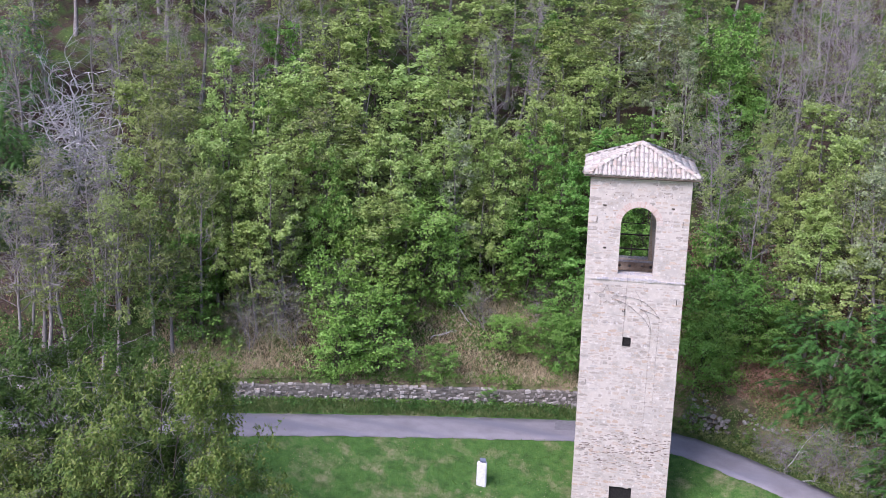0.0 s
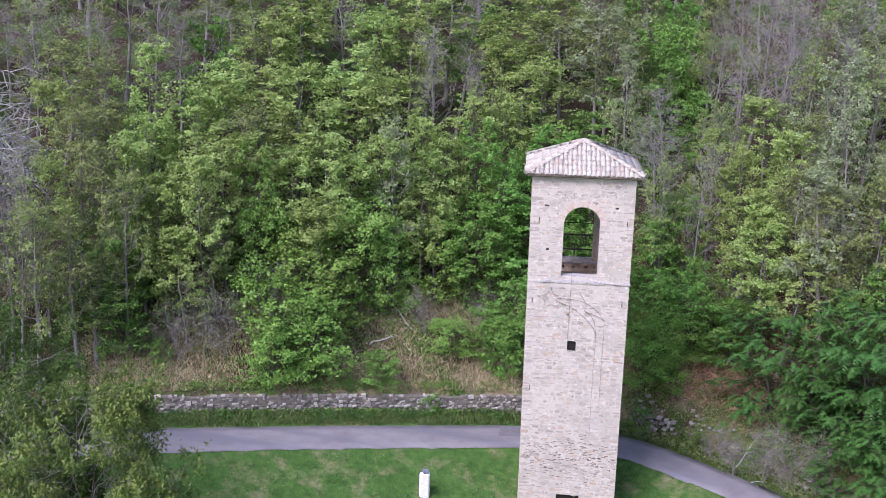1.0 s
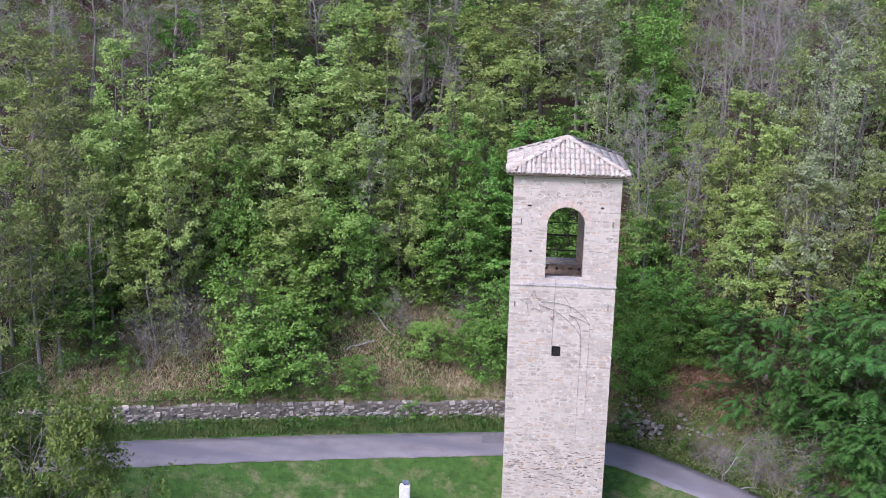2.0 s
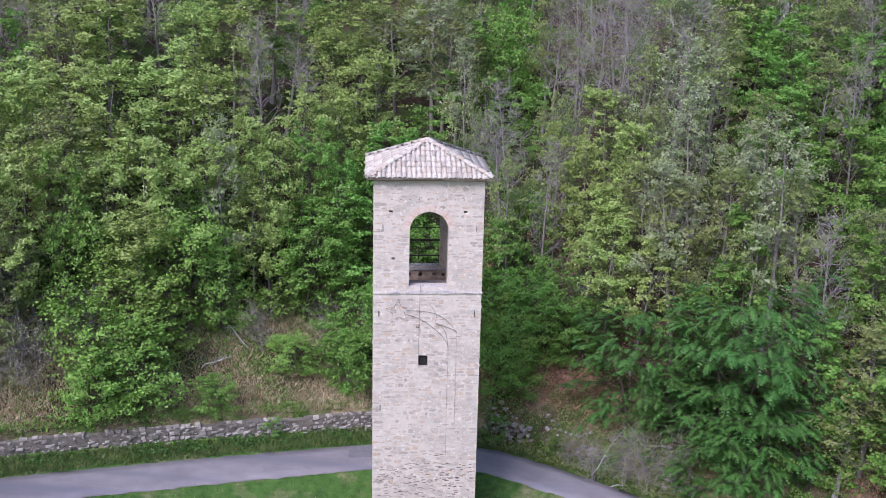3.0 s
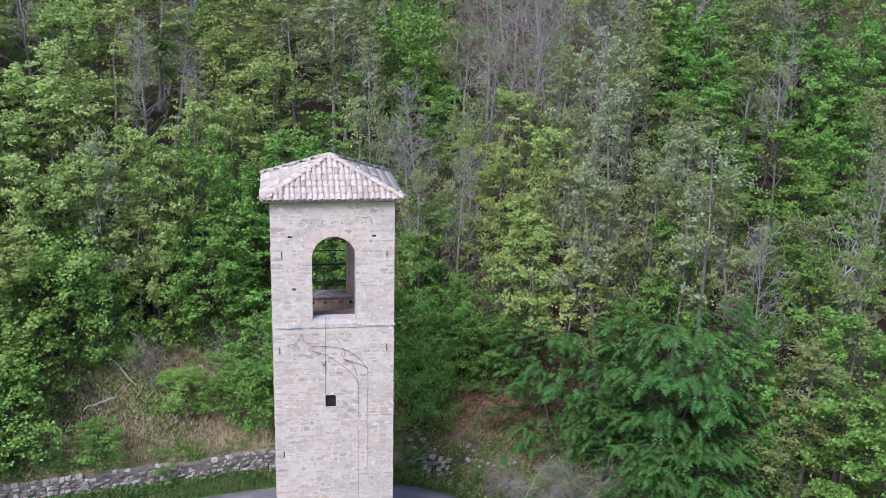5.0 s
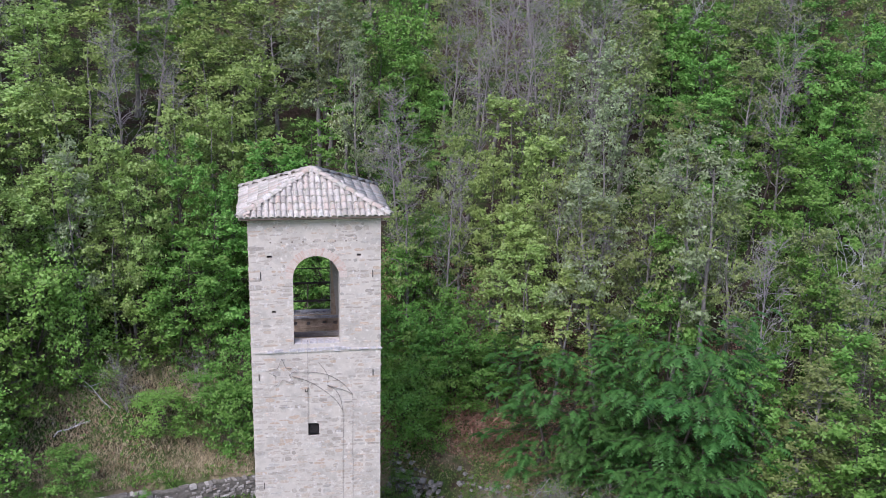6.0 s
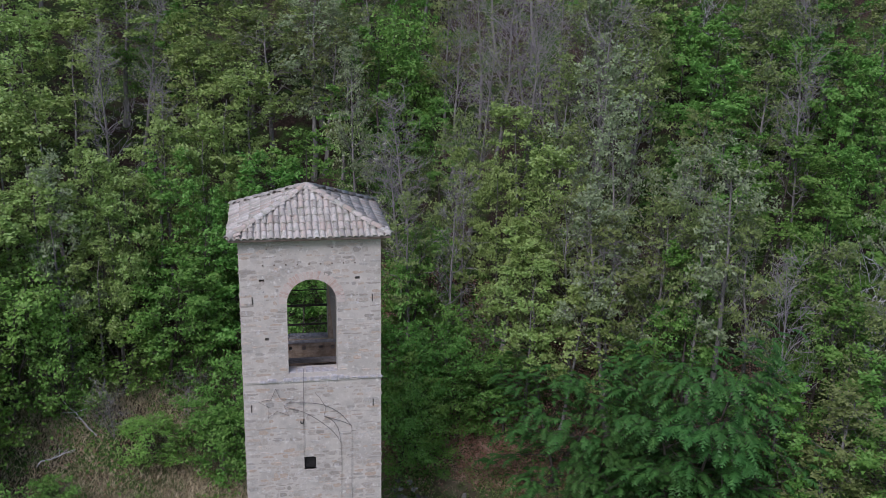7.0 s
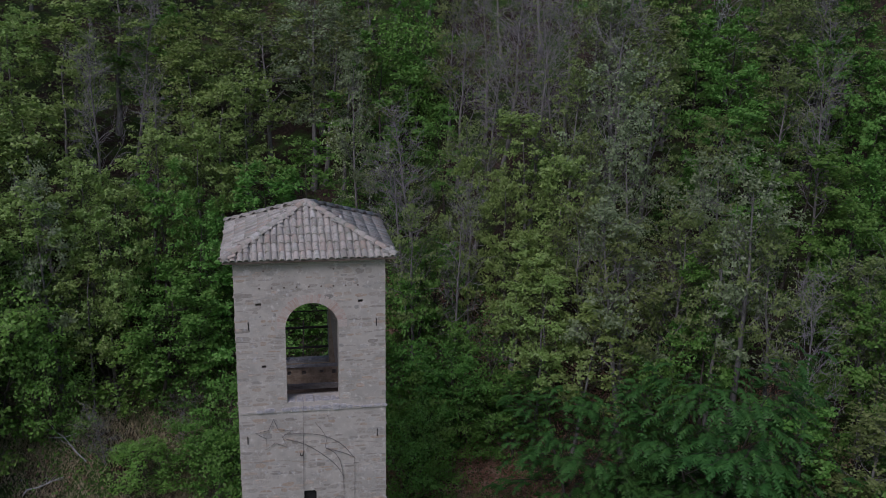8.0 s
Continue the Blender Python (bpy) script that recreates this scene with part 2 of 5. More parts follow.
def bend(points, n=12):
    """A smooth curve through the points (Catmull-Rom)."""
    p = [np.array(q, float) for q in points]
    p = [2 * p[0] - p[1]] + p + [2 * p[-1] - p[-2]]
    out = []
    for i in range(1, len(p) - 2):
        for t in np.linspace(0, 1, n, endpoint=False):
            a, b, c, d = p[i - 1:i + 3]
            out.append(tuple(0.5 * (2 * b + (c - a) * t + (2 * a - 5 * b + 4 * c - d) * t * t + (3 * b - a - 3 * c + d) * t ** 3)))
    return out + [tuple(p[-2])]


# ---- the lie of the land ----
ROAD_X = [-300, -60, -40, -28, -22.5, -17, -12.6, -7.8, -5.0, -2.4, -0.8, 0.9, 2.3, 3.6, 5.2, 7.0, 9.0, 14, 30, 80, 300]
ROAD_Y = [-30, -10, -7, -5.3, -4.75, -2.8, -0.95, 0.92, 1.97, 2.93, 3.42, 3.70, 3.66, 3.28, 2.42, 1.28, -0.1, -4.0, -16, -40, -90]


def smooth_line(xs, ys):
    gx = np.arange(-300, 300.01, 0.25)
    gy = np.interp(gx, xs, ys)
    k = np.hanning(11)
    k /= k.sum()
    return gx, np.convolve(np.pad(gy, 5, mode="edge"), k, mode="valid")


GX, GY = smooth_line(ROAD_X, ROAD_Y)
GS = np.gradient(GY, GX)


def road_y(x):
    return np.interp(x, GX, GY)


def road_z(x):
    return np.interp(x, [-45, -17, 25], [5.0, 3.815, -0.175])


def offset(x, y):
    """Distance north of the lane's middle, roughly square to it."""
    return (y - road_y(x)) / np.sqrt(1 + np.interp(x, GX, GS) ** 2)


def waves(x, y, s, seed):
    return (np.sin(x * s + seed) * np.cos(y * s * 1.3 + 2.1 * seed) + 0.5 * np.sin(x * s * 2.3 + y * s * 1.7 + seed * 3.7)) / 1.5


HALF, WALL_D, WALL_H = 1.16, 2.5, 0.92


def wall_h(x):
    """The bank wall is full height along the straight lane and crumbles towards the bend."""
    return WALL_H * np.interp(x, [-40, 1.5, 4, 10, 14], [1, 1, 0.9, 0.75, 0.4])


def ground(x, y):
    x, y = np.asarray(x, float), np.asarray(y, float)
    d = offset(x, y)
    zr = road_z(x)
    up = np.clip(d - WALL_D - 0.12, 0, None)
    hill = zr + 0.1 + wall_h(x) * np.clip((d - WALL_D - 0.04) / 0.14, 0, 1)
    hill = hill + np.interp(x, [-10, 3, 9], [0.58, 0.68, 0.74]) * np.clip(up, 0, 26) + 0.62 * np.clip(up - 26, 0, None) + 0.003 * np.clip(up, 0, 25) ** 2
    hill = hill + np.interp(x, [1.5, 4, 12, 20], [0, 0.9, 0.9, 0.5]) * np.clip(up / 1.3, 0, 1)
    hill = hill + np.clip(up / 6, 0, 1) * (0.5 * waves(x, y, 0.28, 1.0) + 0.2 * waves(x, y, 0.9, 2.0)) + np.clip(up, 0, 1) * 0.05 * waves(x, y, 3.1, 5.0)
    hill = np.where(up > 110, hill - 0.62 * (up - 110), hill)
    verge = zr + 0.10 * np.clip((d - HALF) / (WALL_D - HALF), 0, 1)
    low = np.clip(-d - HALF, 0, None)
    lawn = zr - 0.30 * np.clip(low, 0, 4.2) - 0.10 * np.clip(low - 4.2, 0, 18) - 0.03 * np.clip(low - 22, 0, 60) + 0.03 * waves(x, y, 1.3, 3.0) * np.clip(low, 0, 1)
    return np.where(d > WALL_D, hill, np.where(d > 0, verge, lawn))


def gz(x, y):
    return float(ground(x, y))


def axis(lo, hi, fine_lo, fine_hi, fine):
    a = list(np.arange(fine_lo, fine_hi + 1e-6, fine))
    s, v = fine, fine_hi
    while v < hi:
        s *= 1.25
        v += s
        a.append(v)
    s, v = fine, fine_lo
    while v > lo:
        s *= 1.25
        v -= s
        a.insert(0, v)
    return np.array(a)


def build_ground():
    ax, ay = axis(-700, 700, -26, 26, 0.3), axis(-700, 700, -10, 16, 0.2)
    X, Y = np.meshgrid(ax, ay)
    Z = ground(X, Y) - 0.03 * (np.abs(offset(X, Y)) < HALF + 0.05)
    v = np.stack([X, Y, Z], -1).reshape(-1, 3)
    ny, nx = X.shape
    i = np.arange((ny - 1) * (nx - 1))
    r, c = i // (nx - 1), i % (nx - 1)
    a = r * nx + c
    f = np.stack([a, a + 1, a + nx + 1, a + nx], -1)
    me = mesh_from("ground", v.tolist(), f.tolist(), [LAWN, HILL], True)
    fx, fy = v[f, 0].mean(1), v[f, 1].mean(1)
    me.polygons.foreach_set("material_index", (offset(fx, fy) > WALL_D - 0.1).astype(int).tolist())
    tagged(new("ground", me), "grassy slope rising to a steep wooded bank", "ground", kind="structure")


build_ground()


def build_road():
    xs = np.arange(-60, 40.01, 0.3)
    rng = np.random.default_rng(3)
    v, f = [], []
    for k, x in enumerate(xs):
        y, s = float(road_y(x)), float(np.interp(x, GX, GS))
        n = np.array([-s, 1.0]) / math.hypot(s, 1)
        for j, w in enumerate((-1.0, -0.97, -0.5, 0, 0.5, 0.97, 1.0)):
            h = HALF * w + (0.035 * rng.standard_normal() if abs(w) > 0.6 else 0)
            z = float(road_z(x)) + (0.05 - 0.03 * w * w if abs(w) < 1 else -0.06)
            v.append((x + n[0] * h, y + n[1] * h, z))
        if k:
            for j in range(6):
                a = (k - 1) * 7 + j
                f.append((a, a + 7, a + 8, a + 1))
    f = [tuple(reversed(q)) for q in f]
    tagged(new("road", mesh_from("road", v, f, ASPHALT, True)), "narrow lane of worn lilac-grey asphalt", "road", kind="structure")
    # a darker strip across the lane behind the tower
    v, f = [], []
    for k, x in enumerate(np.linspace(-3.05, -1.9, 5)):
        y = float(road_y(x))
        for w in (-1.05, 0, 1.05):
            v.append((x, y + w, float(road_z(x)) + 0.056 - 0.03 * (w / HALF) ** 2))
        if k:
            a = (k - 1) * 3
            f += [(a, a + 3, a + 4, a + 1), (a + 1, a + 4, a + 5, a + 2)]
    tagged(new("road_patch", mesh_from("road_patch", v, f, ASPHALT_DARK)), "darker strip of asphalt across the lane", "road patch", kind="structure")


build_road()

# ---- the bell tower ----
TW, WALL_TOP, FOOT = 2.0, 15.63, 0.2
ARCH_X, ARCH_R, SILL, SPRING = 0.02, 0.71, 11.66, 13.78
RING = 0.27
WINDOW = (-0.30, 0.05, 8.58, 8.98)
DOOR = (-0.41, 0.54, 0.6, 2.18)
PUTLOGS = [(-1.38, 14.49, 0.15, 0.09), (1.33, 14.49, 0.13, 0.08), (-1.28, 12.74, 0.12, 0.08)]


def arch_loop(cx, r, sill, spring, n=18):
    return [(cx - r, sill), (cx + r, sill)] + [(cx + r * math.cos(a), spring + r * math.sin(a)) for a in np.linspace(0, math.pi, n + 1)]


def rect_loop(x0, x1, z0, z1):
    return [(x0, z0), (x1, z0), (x1, z1), (x0, z1)]


def wall_sheet(outer, holes, thick, place):
    """An upright wall with openings right through it; its outer face lies on y = 0 and it goes back to y = thick."""
    bm = bmesh.new()
    for loop in [outer] + holes:
        vs = [bm.verts.new((x, 0, z)) for x, z in loop]
        for a, b in zip(vs, vs[1:] + vs[:1]):
            bm.edges.new((a, b))
    bmesh.ops.triangle_fill(bm, use_beauty=True, use_dissolve=False, edges=bm.edges[:])
    made = bmesh.ops.extrude_face_region(bm, geom=bm.faces[:])
    bmesh.ops.translate(bm, vec=(0, thick, 0), verts=[g for g in made["geom"] if isinstance(g, bmesh.types.BMVert)])
    bmesh.ops.recalc_face_normals(bm, faces=bm.faces[:])
    bmesh.ops.transform(bm, matrix=place, verts=bm.verts[:])
    return bm


tower = new("bell_tower")
tower.location = (0, 0, FOOT)
tagged(tower, "tall square medieval bell tower of pale rubble stone", "bell tower")
bpy.context.view_layer.update()

front_holes = [arch_loop(ARCH_X, ARCH_R, SILL, SPRING), rect_loop(*WINDOW), rect_loop(*DOOR)]
front_holes += [rect_loop(x - w / 2, x + w / 2, z - h / 2, z + h / 2) for x, z, w, h in PUTLOGS]
part("front_wall", wall_sheet(rect_loop(-TW, TW, FOOT, WALL_TOP), front_holes, 0.55, pose(0, -TW, 0)), MORTAR, tower, "pale mortared front wall with an arched opening")
back_holes = [arch_loop(-0.06, 0.72, 11.46, 13.75)]
back_holes += [rect_loop(x - 0.06, x + 0.06, 11.08, 11.2) for x in (-0.56, -0.12, 0.42, 0.80)]
back = part("back_wall", wall_sheet(rect_loop(-TW, TW, FOOT, WALL_TOP), back_holes, 0.55, pose(0, TW - 0.55, 0)), MORTAR, tower)
back.data.materials.append(INNER)
back.data.polygons.foreach_set("material_index", [1 if p.normal.y < -0.5 and p.center.z < 13 else 0 for p in back.data.polygons])
for sx, nm in ((-1, "side_wall"), (1, "side_wall")):
    place = pose(sx * TW, 0, 0, 0, 0, 90 * sx)
    part(nm, wall_sheet(rect_loop(-TW + 0.553, TW - 0.553, FOOT, WALL_TOP), [arch_loop(0, 0.72, 11.78, 13.75)], 0.55, place), MORTAR, tower)
part("belfry_floor", box_bm(-1.45, 1.45, -1.45, 1.45, 10.45, 10.6), DECK, tower, "dark boarded belfry floor")
# unseen slabs, added to keep light out of the shaft behind the window
for z in (4.0, 7.9, 9.6):
    part("inner_floor", box_bm(-1.45, 1.45, -1.45, 1.45, z, z + 0.12), DECK, tower)
part("ledge", box_bm(-1.44, 1.44, 1.36, 1.452, 11.335, 11.425, 0.015), WHITISH, tower, "pale masonry set-off below the rear opening")
part("tie_rod", box_bm(-0.80, 0.68, 1.68, 1.72, 12.48, 12.55), IRON, tower, "dark iron rod across the rear opening")
part("tie_rod", box_bm(-0.80, 0.68, 1.68, 1.72, 11.84, 11.90), IRON, tower, "dark iron rod across the rear opening")
part("beam", box_bm(-1.44, 1.44, 0.30, 0.46, 11.06, 11.20, 0.015), TIMBER, tower, "weathered grey timber beam")
part("beam", box_bm(-1.44, 1.44, -0.72, -0.58, 11.22, 11.33, 0.012), TIMBER, tower, "weathered grey timber beam")

# facing stones: one short loop makes the shapes, others set them in courses
srng = random.Random(11)


def stone_mesh(name, mat):
    """A rough block: x and z from -0.5 to 0.5, y from 0 back to -1 proud, its corners knocked off."""
    c = [srng.uniform(0.10, 0.36) for _ in range(4)]
    o = [(-0.5 + c[0], -0.5), (0.5 - c[1], -0.5), (0.5, -0.5 + c[1]), (0.5, 0.5 - c[2]), (0.5 - c[2], 0.5), (-0.5 + c[3], 0.5), (-0.5, 0.5 - c[3]), (-0.5, -0.5 + c[0])]
    o = [(x + srng.uniform(-0.08, 0.06), z + srng.uniform(-0.13, 0.10)) for x, z in o]
    v = [(x, 0.0, z) for x, z in o] + [(x * 0.9, -srng.uniform(0.75, 1.0), z * 0.84) for x, z in o]
    f = [(i, (i + 1) % 8, 8 + (i + 1) % 8, 8 + i) for i in range(8)] + [tuple(range(8, 16))]
    return mesh_from(name, v, f, mat)


STONES = [stone_mesh("stone", STONE_ONE) for _ in range(14)]
STONE_V = [np.array([v.co[:] for v in me.vertices]) for me in STONES]
STONE_F = [[tuple(p.vertices) for p in me.polygons] for me in STONES]


def free_spans(x0, x1, blocked):
    spans = [(x0, x1)]
    for a, b in blocked:
        nxt = []
        for s, e in spans:
            if b <= s or a >= e:
                nxt.append((s, e))
            else:
                if a - s > 0.06:
                    nxt.append((s, a))
                if e - b > 0.06:
                    nxt.append((b, e))
        spans = nxt
    return spans


def front_blocked(z0, z1):
    zc, out = (z0 + z1) / 2, []
    if z1 > SILL - 0.02 and zc <= SPRING:
        out.append((ARCH_X - ARCH_R, ARCH_X + ARCH_R))
    if zc > SPRING:
        q = (ARCH_R + RING) ** 2 - (zc - SPRING) ** 2
        if q > 0:
            out.append((ARCH_X - q ** 0.5, ARCH_X + q ** 0.5))
    for x0, x1, a, b in [WINDOW, DOOR] + [(x - w / 2, x + w / 2, z - h / 2, z + h / 2) for x, z, w, h in PUTLOGS]:
        if z1 > a - 0.01 and z0 < b + 0.01:
            out.append((x0 - 0.01, x1 + 0.01))
    if z1 > 11.36 and z0 < 11.52:
        out.append((-2.1, 2.1))
    return out


def courses(z0, z1, half, blocked, rng):
    """Stones in uneven courses: x0, x1, z0, z1 of each."""
    z, out = z0, []
    ph = rng.uniform(0, 6)
    while z < z1 - 0.05:
        h = min(rng.choice([0.07, 0.08, 0.10, 0.12, 0.14, 0.16]), z1 - z)
        for s, e in free_spans(-half, half, blocked(z, z + h)):
            x = s
            while x < e - 0.03:
                w = rng.uniform(0.13, 0.40) if -half + 0.4 < x < half - 0.5 else rng.uniform(0.22, 0.5)
                if e - x - w < 0.12:
                    w = e - x
                if rng.random() > 0.05 or x < -half + 0.1 or x + w > half - 0.1:
                    dz = 0.035 * math.sin(1.4 * x + ph + z * 0.9) + 0.02 * math.sin(4.3 * x - z) + rng.uniform(-0.028, 0.028)
                    dz = min(dz, z1 - z - h)
                    out.append((x, min(x + w, e), z + dz + rng.uniform(-0.02, 0.02), min(z + dz + h * rng.uniform(0.75, 1.3), z1)))
                x += w + rng.choice([0, 0, 0.03])
        z += h
    return out


def stone_size(r, rng):
    x0, x1, z0, z1 = r
    j = rng.uniform(0.002, 0.016)
    x0, z0 = x0 + rng.uniform(0, 0.01), z0 + rng.uniform(-0.012, 0.012)
    return (x0 + x1) / 2, (z0 + z1) / 2, max(x1 - x0 - 2 * j, 0.04), max(z1 - z0 - 2 * j, 0.03), rng.uniform(0.002, 0.012)


def joined_stones(name, rects, place, parent, rng, mat=STONE_MANY, deep=1.0, plain=False):
    v, f = [], []
    for r in rects:
        cx, cz, w, h, p = stone_size(r, rng)
        k = rng.randrange(len(STONES))
        if plain:
            o = len(v)
            for y, g in ((0.004, 1.0), (-p, 0.9)):
                v += [(cx - w / 2 * g, y, cz - h / 2 * g), (cx + w / 2 * g, y, cz - h / 2 * g), (cx + w / 2 * g, y, cz + h / 2 * g), (cx - w / 2 * g, y, cz + h / 2 * g)]
            f += [(o + i, o + (i + 1) % 4, o + 4 + (i + 1) % 4, o + 4 + i) for i in range(4)] + [(o + 4, o + 5, o + 6, o + 7)]
            continue
        sv = STONE_V[k] * np.array([w, p * deep, h]) + np.array([cx, 0.004, cz])
        f += [tuple(i + len(v) for i in q) for q in STONE_F[k]]
        v += sv.tolist()
    me = mesh_from(name, v, f, mat)
    me.transform(place)
    return tagged(part(name, me, mat, parent), kind="stuff")


def back_blocked(z0, z1):
    zc = (z0 + z1) / 2
    if 11.46 < zc < 13.75:
        return [(-0.66, 0.78)]
    q = 0.8 ** 2 - (zc - 13.75) ** 2
    return [(0.06 - q ** 0.5, 0.06 + q ** 0.5)] if zc >= 13.75 and q > 0 else []


front_rects = courses(FOOT, WALL_TOP - 0.02, TW + 0.012, front_blocked, srng)
near_rects = [r for r in front_rects if r[2] > 12.85]
joined_stones("stone_facing", [r for r in front_rects if r[2] <= 12.85], pose(0, -TW, 0), tower, srng)
for sx in (-1, 1):
    joined_stones("stone_facing", courses(FOOT, WALL_TOP - 0.02, TW + 0.012, back_blocked, srng), pose(sx * TW, 0, 0, 0, 0, 90 * sx), tower, srng, plain=True)


joined_stones("stone_facing", courses(FOOT, WALL_TOP - 0.02, TW + 0.012, back_blocked, srng), pose(0, TW, 0, 0, 0, 180), tower, srng, plain=True)

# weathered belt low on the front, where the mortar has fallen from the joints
# the shade in these joints is put in as dark slips on the face
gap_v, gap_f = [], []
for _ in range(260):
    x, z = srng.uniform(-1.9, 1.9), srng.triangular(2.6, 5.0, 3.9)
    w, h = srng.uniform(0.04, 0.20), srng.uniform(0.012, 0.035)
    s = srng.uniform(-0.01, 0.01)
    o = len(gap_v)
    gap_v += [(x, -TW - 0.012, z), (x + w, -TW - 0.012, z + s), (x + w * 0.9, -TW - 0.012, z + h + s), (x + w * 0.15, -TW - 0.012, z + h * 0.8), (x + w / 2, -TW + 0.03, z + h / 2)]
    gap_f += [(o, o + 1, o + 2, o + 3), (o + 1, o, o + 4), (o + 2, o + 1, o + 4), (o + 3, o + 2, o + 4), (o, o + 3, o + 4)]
tagged(part("open_joint", mesh_from("open_joint", gap_v, gap_f, DECK), DECK, tower, "dark slips standing for the shade in open joints between worn stones"), kind="stuff")

# rough inside of the rear wall, seen through the arch
inner = courses(10.7, 11.44, 1.44, lambda a, b: [(-0.63, -0.49), (-0.19, -0.05), (0.35, 0.49), (0.73, 0.87)] if b > 11.07 and a < 11.21 else ([(-1.5, 1.5)] if b > 11.30 and a < 11.42 else []), srng)
joined_stones("inner_facing", inner, pose(0, TW - 0.552, 0), tower, srng, INNER, 1.6)

# the string course and the broken sill above it
band = part("string_course", box_bm(-TW + 0.02, TW + 0.03, -TW - 0.03, -TW + 0.02, 11.38, 11.47, 0.015), MORTAR, tower, "pale weathered stone string course")
x = -TW + 0.05
while x < TW + 0.02:
    w = srng.uniform(0.12, 0.42)
    up = srng.uniform(0.0, 0.08) if -0.75 < x < 0.75 else srng.uniform(-0.03, 0.03)
    b = box_bm(x, min(x + w, TW + 0.05), -TW - srng.uniform(0.035, 0.08), -TW + 0.03, 11.375 + srng.uniform(0.0, 0.05), 11.49 + up, 0.025)
    part("block", b, WHITISH, band)
    x += w + srng.uniform(0.004, 0.02)
x = ARCH_X - ARCH_R
while x < ARCH_X + ARCH_R - 0.05:
    w = min(srng.uniform(0.12, 0.26), ARCH_X + ARCH_R - x)
    b = box_bm(x, x + w - 0.01, -TW + 0.02, -TW + srng.uniform(0.2, 0.5), SILL - 0.06, SILL + srng.uniform(0.0, 0.06), 0.02)
    part("sill_stone", b, WHITISH, tower)
    x += w

x = -0.78
while x < 0.6:
    # loose rubble along the rear sill
    w = srng.uniform(0.10, 0.24)
    y = srng.uniform(1.52, 1.72)
    part("sill_stone", box_bm(x, x + w - 0.01, y, y + srng.uniform(0.15, 0.25), 11.45, 11.47 + srng.uniform(0.02, 0.09), 0.02), WHITISH, tower)
    x += w
part("tie_rod", box_bm(-0.80, 0.68, 1.69, 1.71, 13.02, 13.05), IRON, tower, "dark iron rod across the rear opening")

# brick ring of the arch
for k in range(27):
    a0 = math.pi * k / 27 + 0.012
    a1 = math.pi * (k + 1) / 27 - 0.012
    r0, r1 = ARCH_R, ARCH_R + RING - srng.uniform(0.0, 0.05)
    bm = bmesh.new()
    ring = []
    for y in (-TW - srng.uniform(0.004, 0.016), -TW + 0.12):
        ring.append([bm.verts.new((ARCH_X + r * math.cos(a), y, SPRING + r * math.sin(a))) for r, a in ((r0, a0), (r1, a0), (r1, a1), (r0, a1))])
    bm.faces.new(ring[0])
    for i in range(4):
        bm.faces.new((ring[0][i], ring[1][i], ring[1][(i + 1) % 4], ring[0][(i + 1) % 4]))
    bmesh.ops.recalc_face_normals(bm, faces=bm.faces[:])
    part("brick", bm, BRICK, tower)

# small brick-lined holes under the eaves, iron wall anchors, window edging
for k in range(9):
    x = -1.34 + 0.325 * k
    part("weep_hole", box_bm(x - 0.02, x + 0.02, -TW - 0.024, -TW + 0.01, 14.93, 14.965), DECK, tower, "small dark hole edged with red clay")
for x in (-1.22, 0.62):
    part("weep_hole", box_bm(x - 0.02, x + 0.02, -TW - 0.024, -TW + 0.01, 15.40, 15.435), DECK, tower)
for x, z in ((-1.66, 13.92), (1.75, 13.88), (-1.79, 10.62), (1.76, 10.63), (-1.72, 6.9)):
    part("wall_anchor", box_bm(x - 0.011, x + 0.011, -TW - 0.035, -TW + 0.02, z - 0.11, z + 0.11, 0.004), IRON, tower, "rusty iron tie anchor")
part("window_sill", box_bm(WINDOW[0] - 0.02, WINDOW[1] + 0.09, -TW - 0.018, -TW + 0.2, WINDOW[2] - 0.045, WINDOW[2], 0.01), MORTAR, tower, "pale stone window sill")
# added black panel in place of the shade within the window
part("window_shutter", box_bm(WINDOW[0] + 0.005, WINDOW[1] - 0.005, -TW + 0.09, -TW + 0.12, WINDOW[2] + 0.005, WINDOW[3] - 0.005), OPENING_DARK, tower, "black panel set back in the window, standing for its unlit inside")
part("lintel", box_bm(DOOR[0] - 0.18, DOOR[1] + 0.18, -TW - 0.012, -TW + 0.25, DOOR[3], DOOR[3] + 0.14, 0.015), MORTAR, tower, "stone lintel over the low door")
# another added black panel, for the shade within the doorway
part("door_leaf", box_bm(DOOR[0] + 0.01, DOOR[1] - 0.01, -TW + 0.10, -TW + 0.15, FOOT + 0.4, DOOR[3] - 0.01), OPENING_DARK, tower, "black recessed panel standing for the unlit inside of the doorway")

# the roof
EAVE, EAVE_Z, APEX_Z = 2.26, 15.78, 16.80
roof = part("roof", bmesh.new(), DECK, tower, "shallow hipped roof of weathered clay tiles")
deck = bmesh.new()
low = [deck.verts.new((sx * EAVE, sy * EAVE, EAVE_Z - 0.08)) for sx, sy in ((-1, -1), (1, -1), (1, 1), (-1, 1))]
top = [deck.verts.new((sx * EAVE, sy * EAVE, EAVE_Z - 0.026)) for sx, sy in ((-1, -1), (1, -1), (1, 1), (-1, 1))]
tip, tip2 = deck.verts.new((0, 0, APEX_Z - 0.026)), deck.verts.new((0, 0, APEX_Z - 0.09))
for i in range(4):
    j = (i + 1) % 4
    deck.faces.new((top[i], top[j], tip))
    deck.faces.new((low[j], low[i], tip2))
    deck.faces.new((low[i], low[j], top[j], top[i]))
bmesh.ops.recalc_face_normals(deck, faces=deck.faces[:])
deck.to_mesh(roof.data)
deck.free()
